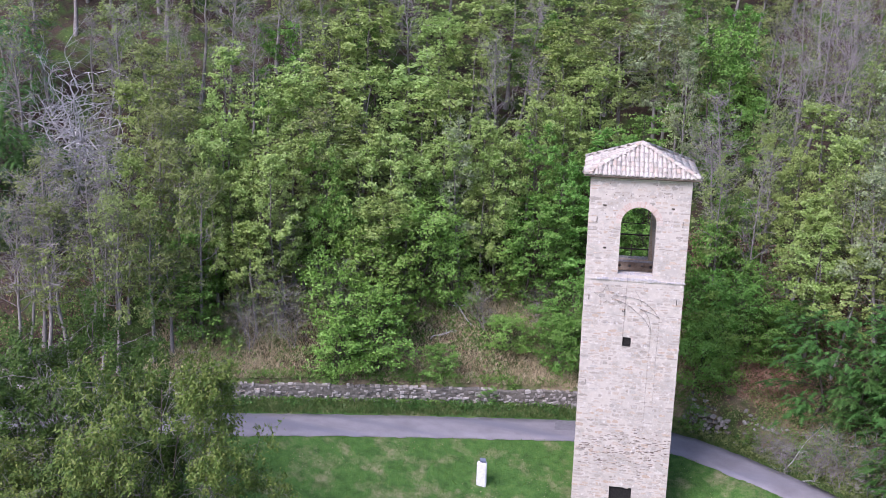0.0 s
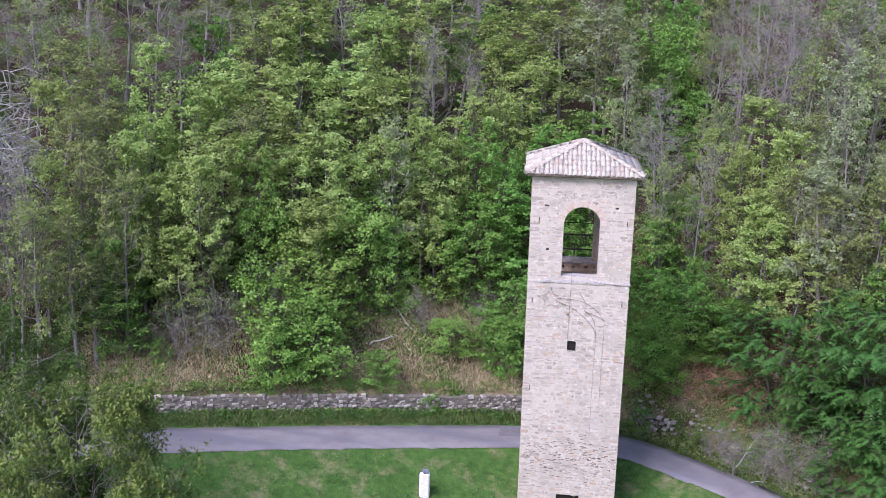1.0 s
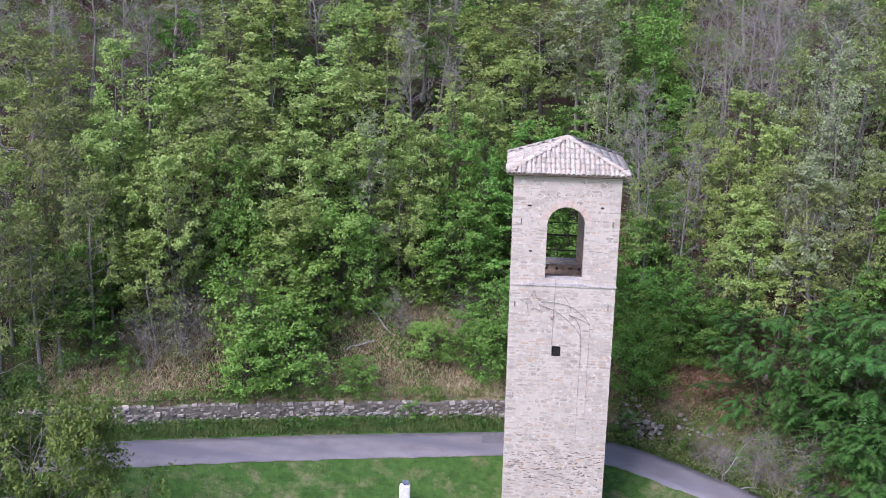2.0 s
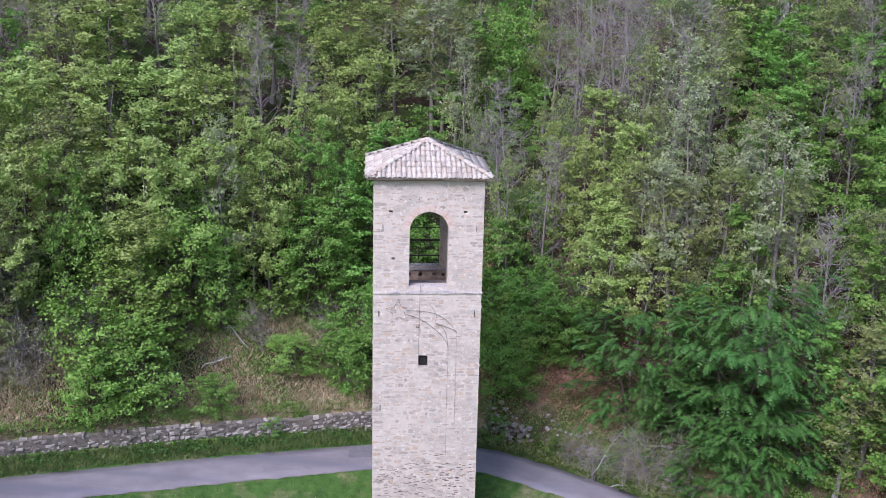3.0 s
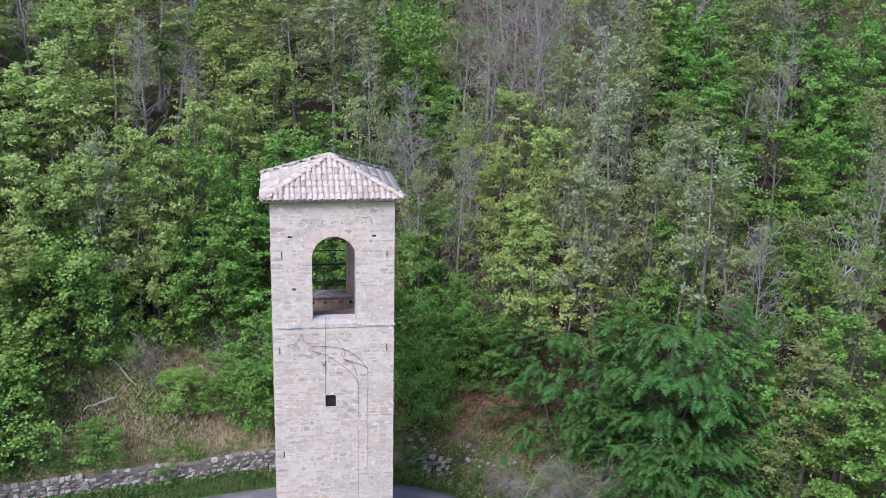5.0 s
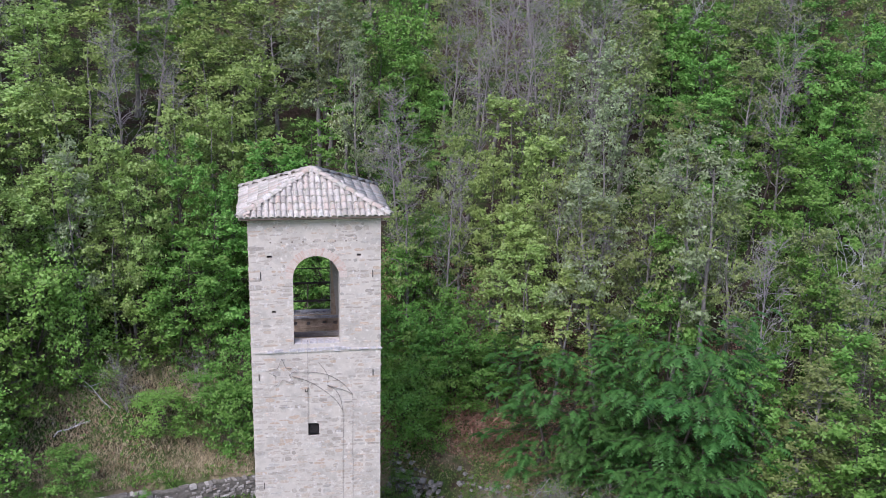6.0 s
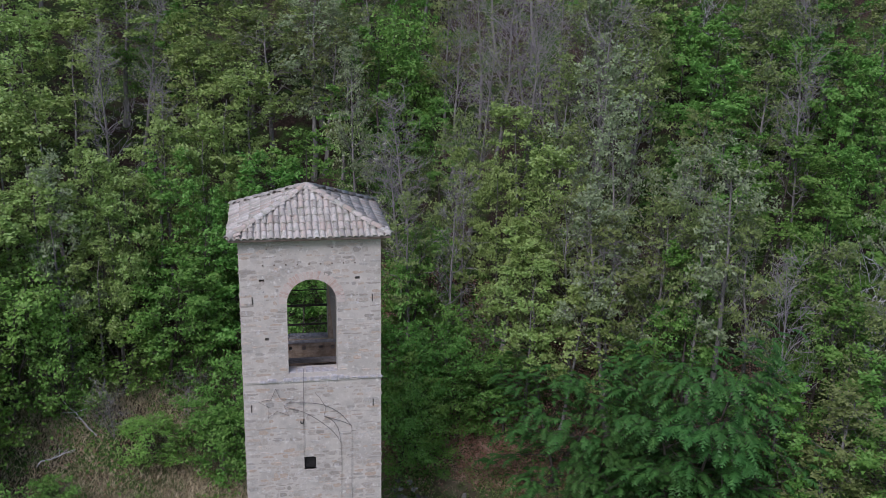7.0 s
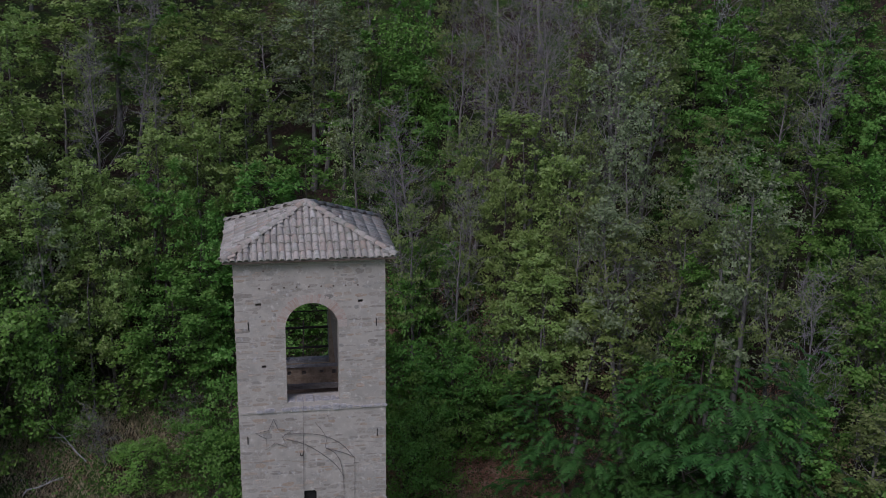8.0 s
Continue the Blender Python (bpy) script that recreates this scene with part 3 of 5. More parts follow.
roof.data.materials.clear()
roof.data.materials.append(TILE_MANY)
roof.data.materials.append(DECK)
roof.data.polygons.foreach_set("material_index", [0 if p.normal.z > 0.3 else 1 for p in roof.data.polygons])
part("eaves_board", box_bm(-TW - 0.03, TW + 0.03, -TW - 0.03, TW + 0.03, WALL_TOP, WALL_TOP + 0.06), DECK, tower)

SLOPE = math.atan2(APEX_Z - EAVE_Z, EAVE)
RUN = math.hypot(APEX_Z - EAVE_Z, EAVE)


def tile_shape(r_low, r_top, length, n=6):
    """A half-round tile along +y, wider at its lower end, with thickness at the mouth."""
    v, f = [], []
    for y, r, t in ((0, r_low, 0.0), (length, r_top, 0.0), (0, r_low - 0.016, 0.0), (0.06, r_low - 0.016, 0.0)):
        for i in range(n + 1):
            a = math.pi * i / n
            v.append((r * math.cos(a), y, r * math.sin(a) * 0.85))
    m = n + 1
    for i in range(n):
        f.append((i, i + 1, m + i + 1, m + i))
        f.append((2 * m + i, 2 * m + i + 1, i + 1, i))
        f.append((3 * m + i, 3 * m + i + 1, 2 * m + i + 1, 2 * m + i))
    return v, f


TV, TF = tile_shape(0.081, 0.066, 0.43)
HV, HF = tile_shape(0.112, 0.092, 0.46)
TILE, HIP_TILE = mesh_from("tile", TV, TF, TILE_ONE, True), mesh_from("hip_tile", HV, HF, TILE_ONE, True)
back_v, back_f = [], []
COLS = 25
for face in range(4):
    for k in range(COLS):
        u = (k - (COLS - 1) / 2) * (2 * EAVE / COLS)
        smax = RUN * (1 - abs(u) / EAVE)
        s = -0.05 + srng.uniform(-0.02, 0.02)
        while s < smax - 0.12:
            jog = srng.uniform(-0.012, 0.012)
            m = pose(0, 0, 0, 0, 0, 90 * face) @ pose(u + jog, -EAVE, EAVE_Z, math.degrees(SLOPE)) @ pose(0, s, srng.uniform(-0.006, 0.008), -2.2 + srng.uniform(-1, 1), srng.uniform(-3, 3), srng.uniform(-2.5, 2.5))
            if face == 2:
                o = len(back_v)
                back_v += [tuple(m @ Vector(q)) for q in TV]
                back_f += [tuple(i + o for i in q) for q in TF]
            else:
                t = part("tile", TILE, TILE_ONE, roof)
                t.matrix_basis = m
                t.matrix_parent_inverse = Matrix.Identity(4)
            s += 0.35
tagged(part("rear_tiling", mesh_from("rear_tiling", back_v, back_f, TILE_MANY, True), TILE_MANY, roof), kind="stuff")
HIP = math.hypot(EAVE * math.sqrt(2), APEX_Z - EAVE_Z)
for face in range(4):
    s = 0.0
    while s < HIP - 0.2:
        m = pose(0, 0, 0, 0, 0, 90 * face + 45) @ pose(srng.uniform(-0.01, 0.01), -EAVE * math.sqrt(2), EAVE_Z + 0.02, math.degrees(math.asin((APEX_Z - EAVE_Z) / HIP))) @ pose(0, s - 0.04, 0.03, -2 + srng.uniform(-1, 1), srng.uniform(-3, 3), srng.uniform(-3, 3))
        t = part("hip_tile", HIP_TILE, TILE_ONE, roof)
        t.matrix_parent_inverse = Matrix.Identity(4)
        t.matrix_basis = m
        s += 0.37
cap = bmesh.new()
bmesh.ops.create_icosphere(cap, subdivisions=2, radius=0.17, matrix=pose(0, 0, APEX_Z + 0.02) @ Matrix.Diagonal((1, 1, 0.55, 1)))
part("ridge_cap", cap, MORTAR, roof, "lump of pale mortar at the roof's peak")
wire("lightning_rod", [(0.02, 0, APEX_Z), (0.025, 0, APEX_Z + 1.1)], 0.012, IRON, tower, "thin upright iron rod")

# the comet of wire hung on the front, and its cables
comet = new("comet_ornament")
comet.location = (-1.1, -TW - 0.05, 10.75)
tagged(comet, "star and tail of dark wire fixed to the tower front", "wire ornament")
bpy.context.view_layer.update()
CY = -TW - 0.05
star = [(-1.08, 11.22), (-0.96, 10.90), (-0.58, 10.86), (-0.86, 10.68), (-0.72, 10.36), (-1.06, 10.52), (-1.31, 10.31), (-1.29, 10.66), (-1.58, 10.83), (-1.22, 10.90), (-1.08, 11.22)]
wire("star", [(x, CY, z) for x, z in star], 0.0075, WIRE, comet)
for pts in ([(-0.80, 10.76), (-0.25, 10.74), (0.28, 10.64), (0.75, 10.36), (1.11, 9.93)],
            [(-0.78, 10.62), (-0.25, 10.42), (0.26, 10.06), (0.60, 9.72), (0.80, 9.38)],
            [(0.30, 10.28), (0.55, 10.12), (0.72, 9.82), (0.80, 9.38)],
            [(0.30, 10.28), (0.62, 10.16), (0.88, 10.06), (1.11, 9.93)]):
    wire("tail", [(x, CY, z) for x, z in bend([(a, b) for a, b in pts], 8)], 0.0075, WIRE, comet)
wire("stay", [(0.05, CY, 11.05), (0.22, CY, 10.82), (0.36, CY, 10.56), (0.30, CY, 10.28)], 0.006, WIRE, comet)
cable = new("hanging_cable")
cable.location = (-0.27, CY, 10.8)
tagged(cable, "dark cable hanging down the stone front from the arch", "cable")
bpy.context.view_layer.update()
wire("line", bend([(-0.27, -TW + 0.1, 11.75), (-0.27, CY - 0.06, 11.62), (-0.28, CY - 0.04, 11.3), (-0.29, CY, 10.3), (-0.30, CY, 9.5), (-0.31, CY + 0.01, 8.99)], 5), 0.006, WIRE, cable)
wire("hook", bend([(-0.29, CY, 10.22), (-0.31, CY - 0.03, 10.12), (-0.37, CY - 0.03, 10.10), (-0.38, CY - 0.02, 10.17)], 4), 0.016, IRON, cable)
for x, ztop, zlow in ((0.80, 9.38, 4.9), (1.11, 9.93, 6.3)):
    c = new("fixed_cable")
    c.location = (x, CY, zlow)
    tagged(c, "thin dark cable clipped straight down the tower front", "cable", group="cables on the tower front")
    bpy.context.view_layer.update()
    wire("line", [(x, CY, ztop)] + [(x + srng.uniform(-0.012, 0.012), CY + 0.015, z) for z in np.linspace(ztop - 0.3, zlow, 9)], 0.0045, WIRE, c)

# ---- trees ----
def tube_into(v, f, pts, radii, sides):
    """Adds a tapering tube through the points."""
    pts = np.asarray(pts, float)
    o = len(v)
    for i, (p, r) in enumerate(zip(pts, radii)):
        t = pts[min(i + 1, len(pts) - 1)] - pts[max(i - 1, 0)]
        t = t / (np.linalg.norm(t) + 1e-9)
        a = np.cross(t, (0.31, 0.95, 0.05))
        a /= np.linalg.norm(a) + 1e-9
        b = np.cross(t, a)
        for k in range(sides):
            q = 2 * math.pi * k / sides
            v.append(tuple(p + r * (math.cos(q) * a + math.sin(q) * b)))
    for i in range(len(pts) - 1):
        for k in range(sides):
            n = (k + 1) % sides
            f.append((o + i * sides + k, o + i * sides + n, o + (i + 1) * sides + n, o + (i + 1) * sides + k))


def leaves_mesh(name, at, size, rng, mat, droop=0.0, narrow=0.6, up=2.1, outward=None):
    """One pointed blade a leaf, set at random round the given places; outward: the ways in which the leaves turn their faces."""
    n = len(at)
    nrm = rng.standard_normal((n, 3)) + np.array([0, -0.25, up])
    if outward is not None:
        nrm += outward
    nrm /= np.linalg.norm(nrm, axis=1, keepdims=True)
    t = np.cross(nrm, rng.standard_normal((n, 3)))
    t[:, 2] -= droop
    t /= np.linalg.norm(t, axis=1, keepdims=True) + 1e-9
    s = np.cross(nrm, t)
    s /= np.linalg.norm(s, axis=1, keepdims=True) + 1e-9
    ln = (size * rng.uniform(0.6, 1.35, n))[:, None]
    w = ln * narrow * 0.5
    v = np.stack([at - s * w * 0.9, at + s * w * 0.9 - nrm * ln * 0.1, at + t * ln], 1).reshape(-1, 3)
    me = bpy.data.meshes.new(name)
    me.vertices.add(3 * n)
    me.vertices.foreach_set("co", v.ravel())
    me.loops.add(3 * n)
    me.loops.foreach_set("vertex_index", np.arange(3 * n, dtype=np.int32))
    me.polygons.add(n)
    me.polygons.foreach_set("loop_start", np.arange(0, 3 * n, 3, dtype=np.int32))
    me.polygons.foreach_set("loop_total", np.full(n, 3, dtype=np.int32))
    me.update()
    me.materials.append(mat)
    return me


def frond_mesh(name, spots, per, size, rng, mat):
    """Arching feather-shaped leaves: pairs of narrow leaflets along a drooping rib."""
    tris = []
    for w0, w1 in spots:
        out = np.array([w1[0], w1[1], 0.0])
        out /= np.linalg.norm(out) + 1e-6
        for _ in range(per):
            d = out * 0.9 + (w1 - w0) * 0.5 + rng.normal(0, 0.5, 3)
            d[2] = abs(d[2]) * 0.5 + 0.2
            d /= np.linalg.norm(d)
            ln = size * rng.uniform(0.7, 1.3)
            side = np.cross(d, (0, 0, 1.0))
            side /= np.linalg.norm(side) + 1e-6
            p = w0 + (w1 - w0) * rng.uniform(0.2, 1.0)
            n = 8
            for k in range(n):
                f = (k + 0.6) / n
                c = p + d * ln * f + np.array([0, 0, -0.75 * ln * f * f])
                tang = d + np.array([0, 0, -1.5 * f])
                tang /= np.linalg.norm(tang)
                reach = ln * rng.uniform(0.2, 0.30) * math.sin(math.pi * (0.18 + 0.8 * f)) + 0.02
                for sg in (-1, 1):
                    tip = c + sg * side * reach + tang * reach * 0.45 + np.array([0, 0, -reach * 0.25])
                    tris += [c - tang * ln * 0.07, c + tang * ln * 0.07, tip + rng.normal(0, 0.03 * ln, 3)]
    v = np.array(tris)
    return mesh_from(name, v.tolist(), np.arange(len(v)).reshape(-1, 3).tolist(), mat)


def tree_meshes(seed, tall, spread, low, limbs, subs, twigs, leaves, size, leaf, bark, twig_bark, rise=0.5, droop=0.0, stems=1, cluster=0.13, narrow=0.6, thick=0.012, twig_len=0.45, kink=0.25, fronds=0):
    """Meshes of trunk, branches and crown for one kind of tree, foot at the origin."""
    rng = np.random.default_rng(seed)
    stems_made, bv, bf, spots = [], [], [], []
    for st in range(stems):
        lean = rng.uniform(-0.12, 0.12, 2) * (1 + 1.6 * (stems > 1))
        hgt = tall * (1 if st == 0 else rng.uniform(0.7, 0.98))
        zs = np.linspace(0, 1, 8)
        wob = np.cumsum(rng.normal(0, 0.045 * tall / 7, (8, 2)), axis=0)
        base = rng.uniform(-0.25, 0.25, 2) * (stems > 1)
        trunk = np.stack([base[0] + lean[0] * hgt * zs + wob[:, 0], base[1] + lean[1] * hgt * zs + wob[:, 1], hgt * 0.96 * zs - 0.25 * (zs == 0)], 1)
        r0 = thick * tall
        rad = r0 * (1 - 0.86 * zs) * np.where(zs == 0, 1.35, 1)
        tv, tf = [], []
        tube_into(tv, tf, trunk, rad, 7)
        stems_made.append(mesh_from("trunk", tv, tf, bark, True))
        for i in range(limbs):
            fr = low + (0.98 - low) * (i + rng.uniform(0, 1)) / limbs
            p0 = np.array([np.interp(fr, zs, trunk[:, k]) for k in range(3)])
            az = i * 2.4 + rng.uniform(-0.5, 0.5) + st * 1.3
            el = rise + rng.uniform(-0.3, 0.3) + 0.9 * (fr - 0.6)
            ln = spread * rng.uniform(0.7, 1.25) * math.sqrt(max(0.12, 1 - ((fr - 0.46 - 0.42 * low) / (0.66 * (1 - 0.5 * low))) ** 2))
            d = np.array([math.cos(az) * math.cos(el), math.sin(az) * math.cos(el), math.sin(el)])
            pts, seg = [p0], 9 if kink > 0.55 else 4
            for k in range(seg):
                d = d + rng.normal(0, kink, 3) * 0.5 + np.array([0, 0, (0.10 - droop * 0.35) * 4 / seg])
                d /= np.linalg.norm(d)
                pts.append(pts[-1] + d * ln / seg)
            pts = np.array(pts)
            rl = r0 * (1 - 0.8 * fr) * (0.42 if leaves else 1.15)
            tube_into(bv, bf, pts, rl * np.linspace(1, 0.22, seg + 1), 3)
            for j in range(subs):
                g = 0.25 + 0.75 * (j + rng.uniform(0, 1)) / subs
                q0 = np.array([np.interp(g * seg, range(seg + 1), pts[:, k]) for k in range(3)])
                e = d + rng.normal(0, 0.65, 3) + np.array([0, 0, 0.15 - droop * 0.5])
                e /= np.linalg.norm(e)
                l2 = ln * rng.uniform(0.28, 0.5)
                mid = q0 + e * l2 * 0.5 + rng.normal(0, 0.04 if seg < 9 else 0.1 * l2, 3)
                end = q0 + e * l2 + rng.normal(0, 0.08, 3) + np.array([0, 0, -droop * l2 * 0.4])
                tube_into(bv, bf, [q0, mid, end] if leaves < 3000 or seg == 9 else [q0, end], [max(rl * 0.42, 0.008), max(rl * 0.27, 0.006), 0.004], 3)
                for m in range(twigs):
                    h = rng.uniform(0.2, 1.0)
                    w0 = q0 + (end - q0) * h
                    w = e * np.array([1, 1, 0.6]) + rng.normal(0, 0.8, 3) * np.array([1, 1, 0.6]) + np.array([0, 0, 0.12 - droop])
                    w /= np.linalg.norm(w)
                    w1 = w0 + w * twig_len * rng.uniform(0.5, 1.3)
                    o = len(bv)
                    sd2 = np.cross(w, rng.standard_normal(3))
                    sd2 *= (0.007 if leaves else 0.016) / (np.linalg.norm(sd2) + 1e-9)
                    bv += [tuple(w0 - sd2), tuple(w0 + sd2), tuple(w1 + sd2 * 0.4), tuple(w1 - sd2 * 0.4)]
                    bf.append((o, o + 1, o + 2, o + 3))
                    spots.append((w0, w1))
    if fronds:
        return (*stems_made, mesh_from("branchwork", bv, bf, twig_bark, True), frond_mesh("crown", spots, fronds, size, rng, leaf))
    a = np.array([s[0] for s in spots])
    b = np.array([s[1] for s in spots])
    # flat sprays of leaves at the twigs' ends, a few loose ones between
    mid = a.mean(0)
    far = np.linalg.norm((b - mid) / (b.std(0) + 0.1), axis=1)
    full = np.argsort(-far - rng.uniform(0, 0.9, len(a)))[:max(1, int(len(a) * 0.6))]
    pick = np.where(rng.uniform(0, 1, leaves) < 0.86, full[rng.integers(0, len(full), leaves)], rng.integers(0, len(a), leaves))
    k = rng.uniform(0.45, 1.15, (leaves, 1))
    at = a[pick] + (b[pick] - a[pick]) * k + rng.normal(0, cluster, (leaves, 3)) * np.array([1.0, 1.0, 0.42] if droop < 0.5 else [0.85, 0.85, 1.15])
    at = at[at[:, 2] > 0.1]
    return (*stems_made, mesh_from("branchwork", bv, bf, twig_bark, True),
            leaves_mesh("crown", at, size, rng, leaf, droop, narrow, 0.9 if droop < 0.4 else 1.6, 0.9 * (at - mid) / (np.linalg.norm(at - mid, axis=1, keepdims=True) + 1e-6)) if len(at) else None)


KINDS = {
    # kind: label, category, build height, meshes
    "lush": ("leafy bright-green broadleaf tree on the bank", "tree", 7.0, [tree_meshes(100 + i, 7.0, 1.45, 0.30, 20, 4, 3, 5200, 0.124, LEAF["lush"], BARK["dark"], BARK["dark"], 0.3, cluster=0.11, narrow=0.95) for i in range(4)]),
    "spring": ("young broadleaf tree in fresh yellow-green leaf", "tree", 8.0, [tree_meshes(200 + i, 8.0, 1.5, 0.36, 22, 5, 3, 5200, 0.116, LEAF["spring"], BARK["grey"], BARK["dark"], 0.5, cluster=0.10, narrow=0.95) for i in range(4)]),
    "sparse": ("thin tree with sparse opening leaves and grey twigs", "tree", 8.0, [tree_meshes(300 + i, 8.0, 1.5, 0.36, 22, 5, 4, 4000, 0.104, LEAF["sparse"], BARK["grey"], BARK["grey"], 0.6, kink=0.5, thick=0.015, cluster=0.09, narrow=0.95) for i in range(4)]),
    "pale": ("pale-trunked tree with silvery new leaves", "tree", 9.0, [tree_meshes(400 + i, 9.0, 1.6, 0.36, 22, 5, 4, 4000, 0.106, LEAF["pale"], BARK["grey"], BARK["grey"], 0.6, kink=0.5, thick=0.015, stems=1, cluster=0.10, narrow=0.95) for i in range(3)]),
    "bare": ("leafless grey-brown tree with dense fine twigs", "tree", 8.0, [tree_meshes(500 + i, 8.0, 1.5, 0.34, 20, 5, 7, 700, 0.10, LEAF["sparse"], BARK["grey"], BARK["purple"], 0.7, kink=0.45, cluster=0.10, twig_len=0.6) for i in range(4)]),
    "snag": ("dead bleached tree with twisted bare limbs", "dead tree", 6.0, [tree_meshes(600 + i, 6.0, 4.6, 0.25, 13, 5, 2, 0, 0.1, LEAF["bare"], BARK["white"], BARK["white"], 0.15, stems=3, thick=0.015, kink=0.95, twig_len=0.5) for i in range(3)]),
    "frond": ("dark green sapling with arching feathery leaves", "tree", 6.5, [tree_meshes(700 + i, 6.5, 2.4, 0.05, 16, 5, 4, 4000, 0.62, LEAF["frond"], BARK["dark"], BARK["dark"], 0.45, droop=0.3, stems=2, twig_len=0.5, fronds=1) for i in range(3)]),
    "low_lush": ("leafy bright-green tree in leaf down to the ground", "tree", 4.5, [tree_meshes(140 + i, 4.5, 1.45, 0.05, 18, 5, 3, 5000, 0.120, LEAF["lush"], BARK["dark"], BARK["dark"], 0.4, stems=2, cluster=0.12, narrow=0.95, twig_len=0.35) for i in range(3)]),
    "low_spring": ("bushy young tree in yellow-green leaf down to the ground", "tree", 4.5, [tree_meshes(240 + i, 4.5, 1.45, 0.05, 18, 5, 3, 5400, 0.114, LEAF["fresh"], BARK["dark"], BARK["dark"], 0.5, stems=3, cluster=0.12, narrow=0.95, twig_len=0.35) for i in range(3)]),
    "bush": ("rounded bright-green leafy bush", "bush", 2.5, [tree_meshes(800 + i, 2.5, 1.4, 0.03, 12, 3, 2, 2500, 0.115, LEAF["lush"], BARK["dark"], BARK["dark"], 0.45, stems=2, cluster=0.17, narrow=0.95, twig_len=0.3) for i in range(3)]),
    "shrub": ("broad dense bright-green shrub on the bank", "bush", 3.6, [tree_meshes(850 + i, 3.6, 1.9, 0.03, 16, 4, 3, 6500, 0.115, LEAF["fresh"], BARK["dark"], BARK["dark"], 0.45, stems=3, cluster=0.18, narrow=0.9, twig_len=0.35) for i in range(2)]),
    "thicket": ("tangled leafless undergrowth of thin stems", "bush", 3.0, [tree_meshes(900 + i, 3.0, 1.3, 0.1, 9, 4, 4, 900, 0.09, LEAF["sparse"], BARK["purple"], BARK["purple"], 0.8, stems=3, thick=0.008, twig_len=0.5) for i in range(3)]),
    "blossom": ("shrub with clusters of creamy white blossom", "bush", 3.0, [tree_meshes(950, 3.0, 1.1, 0.1, 14, 4, 3, 2600, 0.10, LEAF["blossom"], BARK["dark"], BARK["dark"], 0.6, stems=2, cluster=0.09, twig_len=0.3)]),
}
NAMES = {"low_lush": "low_tree", "low_spring": "bushy_tree", "lush": "broadleaf_tree", "spring": "young_tree", "sparse": "thin_tree", "pale": "pale_tree", "bare": "bare_tree", "snag": "dead_tree", "frond": "sapling", "bush": "bush", "shrub": "shrub", "thicket": "thicket", "blossom": "blossom_shrub"}
MASTERS, PLANTED = {}, []
trng = random.Random(5)


def plant(kind, x, y, tall, slim=1.0, variant=None, sink=0.05):
    """Stands a tree or bush of that kind and height on the ground at x, y."""
    label, cat, built, meshes = KINDS[kind]
    k = trng.randrange(len(meshes)) if variant is None else variant % len(meshes)
    s = tall / built
    slim *= trng.uniform(0.95, 1.15)
    m = Matrix.LocRotScale((x, y, gz(x, y) - sink), Euler((0, 0, trng.uniform(0, 6.28))), (s * slim, s * slim, s * trng.uniform(0.95, 1.05)))
    if (kind, k) not in MASTERS:
        t = new(NAMES[kind])
        for me in meshes[k]:
            if me is not None:
                o = new(me.name.split(".")[0], me)
                o.parent = t
                if me.name.startswith("branchwork"):
                    o["kind"] = "stuff"
        tagged(t, label, cat, group="woods on the bank" if cat == "tree" else "undergrowth on the bank")
        t.matrix_basis = m
        MASTERS[(kind, k)] = t
    else:
        src = MASTERS[(kind, k)]
        t = copy_thing(src, m)
        t.matrix_basis = m
    PLANTED.append((x, y, tall))
    return t



# the large tree beside the lawn, with drooping sprays of olive leaves
KINDS["olive"] = ("spreading tree with drooping olive-green sprays and grey limbs", "tree", 11.0,
                  [tree_meshes(1000 + i, 11.0, 4.4, 0.2, 20, 8, 7, 64000, 0.150, LEAF["olive" if i == 0 else "drooping"], BARK["dark"], BARK["grey"], 0.4, droop=0.5, stems=2, cluster=0.11, narrow=0.6, twig_len=0.8, thick=0.012, kink=0.6) for i in range(2)])
NAMES["olive"] = "spreading_tree"
plant("olive", -14.6, -15.8, 9.6, 0.72, 0)
plant("olive", -17.0, -13.6, 8.6, 0.90, 1)
plant("olive", -19.8, -12.0, 8.2, 1.0, 1)
plant("olive", -21.8, -14.8, 8.0, 1.0, 1)
plant("olive", -16.6, -17.2, 7.2, 0.9, 0)

# trees that stand out in the woods
plant("bare", -34.26, 10.95, 8.1, 1.37)
plant("frond", -35.42, 11.19, 6.0, 0.94)
plant("bare", -31.72, 6.41, 8.6, 1.09)
plant("frond", -32.77, 6.77, 6.0, 1.04)
plant("frond", -29.96, 3.91, 5.0, 0.88)
plant("frond", -31.42, 3.87, 6.0, 0.83)
plant("sparse", -33.59, 12.56, 7.7, 1.10)
plant("snag", -29.50, 8.57, 5.6, 1.07)
plant("snag", -29.55, 6.68, 4.6, 1.02)
plant("bare", -28.64, 9.81, 8.6, 1.11)
plant("sparse", -27.13, 12.30, 8.1, 1.22)
plant("sparse", -26.24, 8.72, 7.3, 1.16)
plant("bare", -24.46, 10.67, 7.7, 1.05)
plant("bare", -22.46, 11.46, 9.0, 1.04)
plant("sparse", -25.23, 14.28, 7.5, 1.20)
plant("bare", -21.18, 11.44, 8.1, 1.05)
plant("lush", -19.23, 12.36, 7.3, 0.85)
plant("bare", -18.94, 14.69, 8.4, 0.94)
plant("sparse", -17.85, 16.82, 8.4, 1.09)
plant("spring", -16.05, 16.49, 7.4, 1.32)
plant("spring", -16.71, 13.86, 7.7, 1.13)
plant("spring", -16.43, 20.91, 7.0, 1.23)
plant("bare", -13.45, 18.66, 8.7, 1.06)
plant("spring", -11.87, 17.75, 8.0, 1.13)
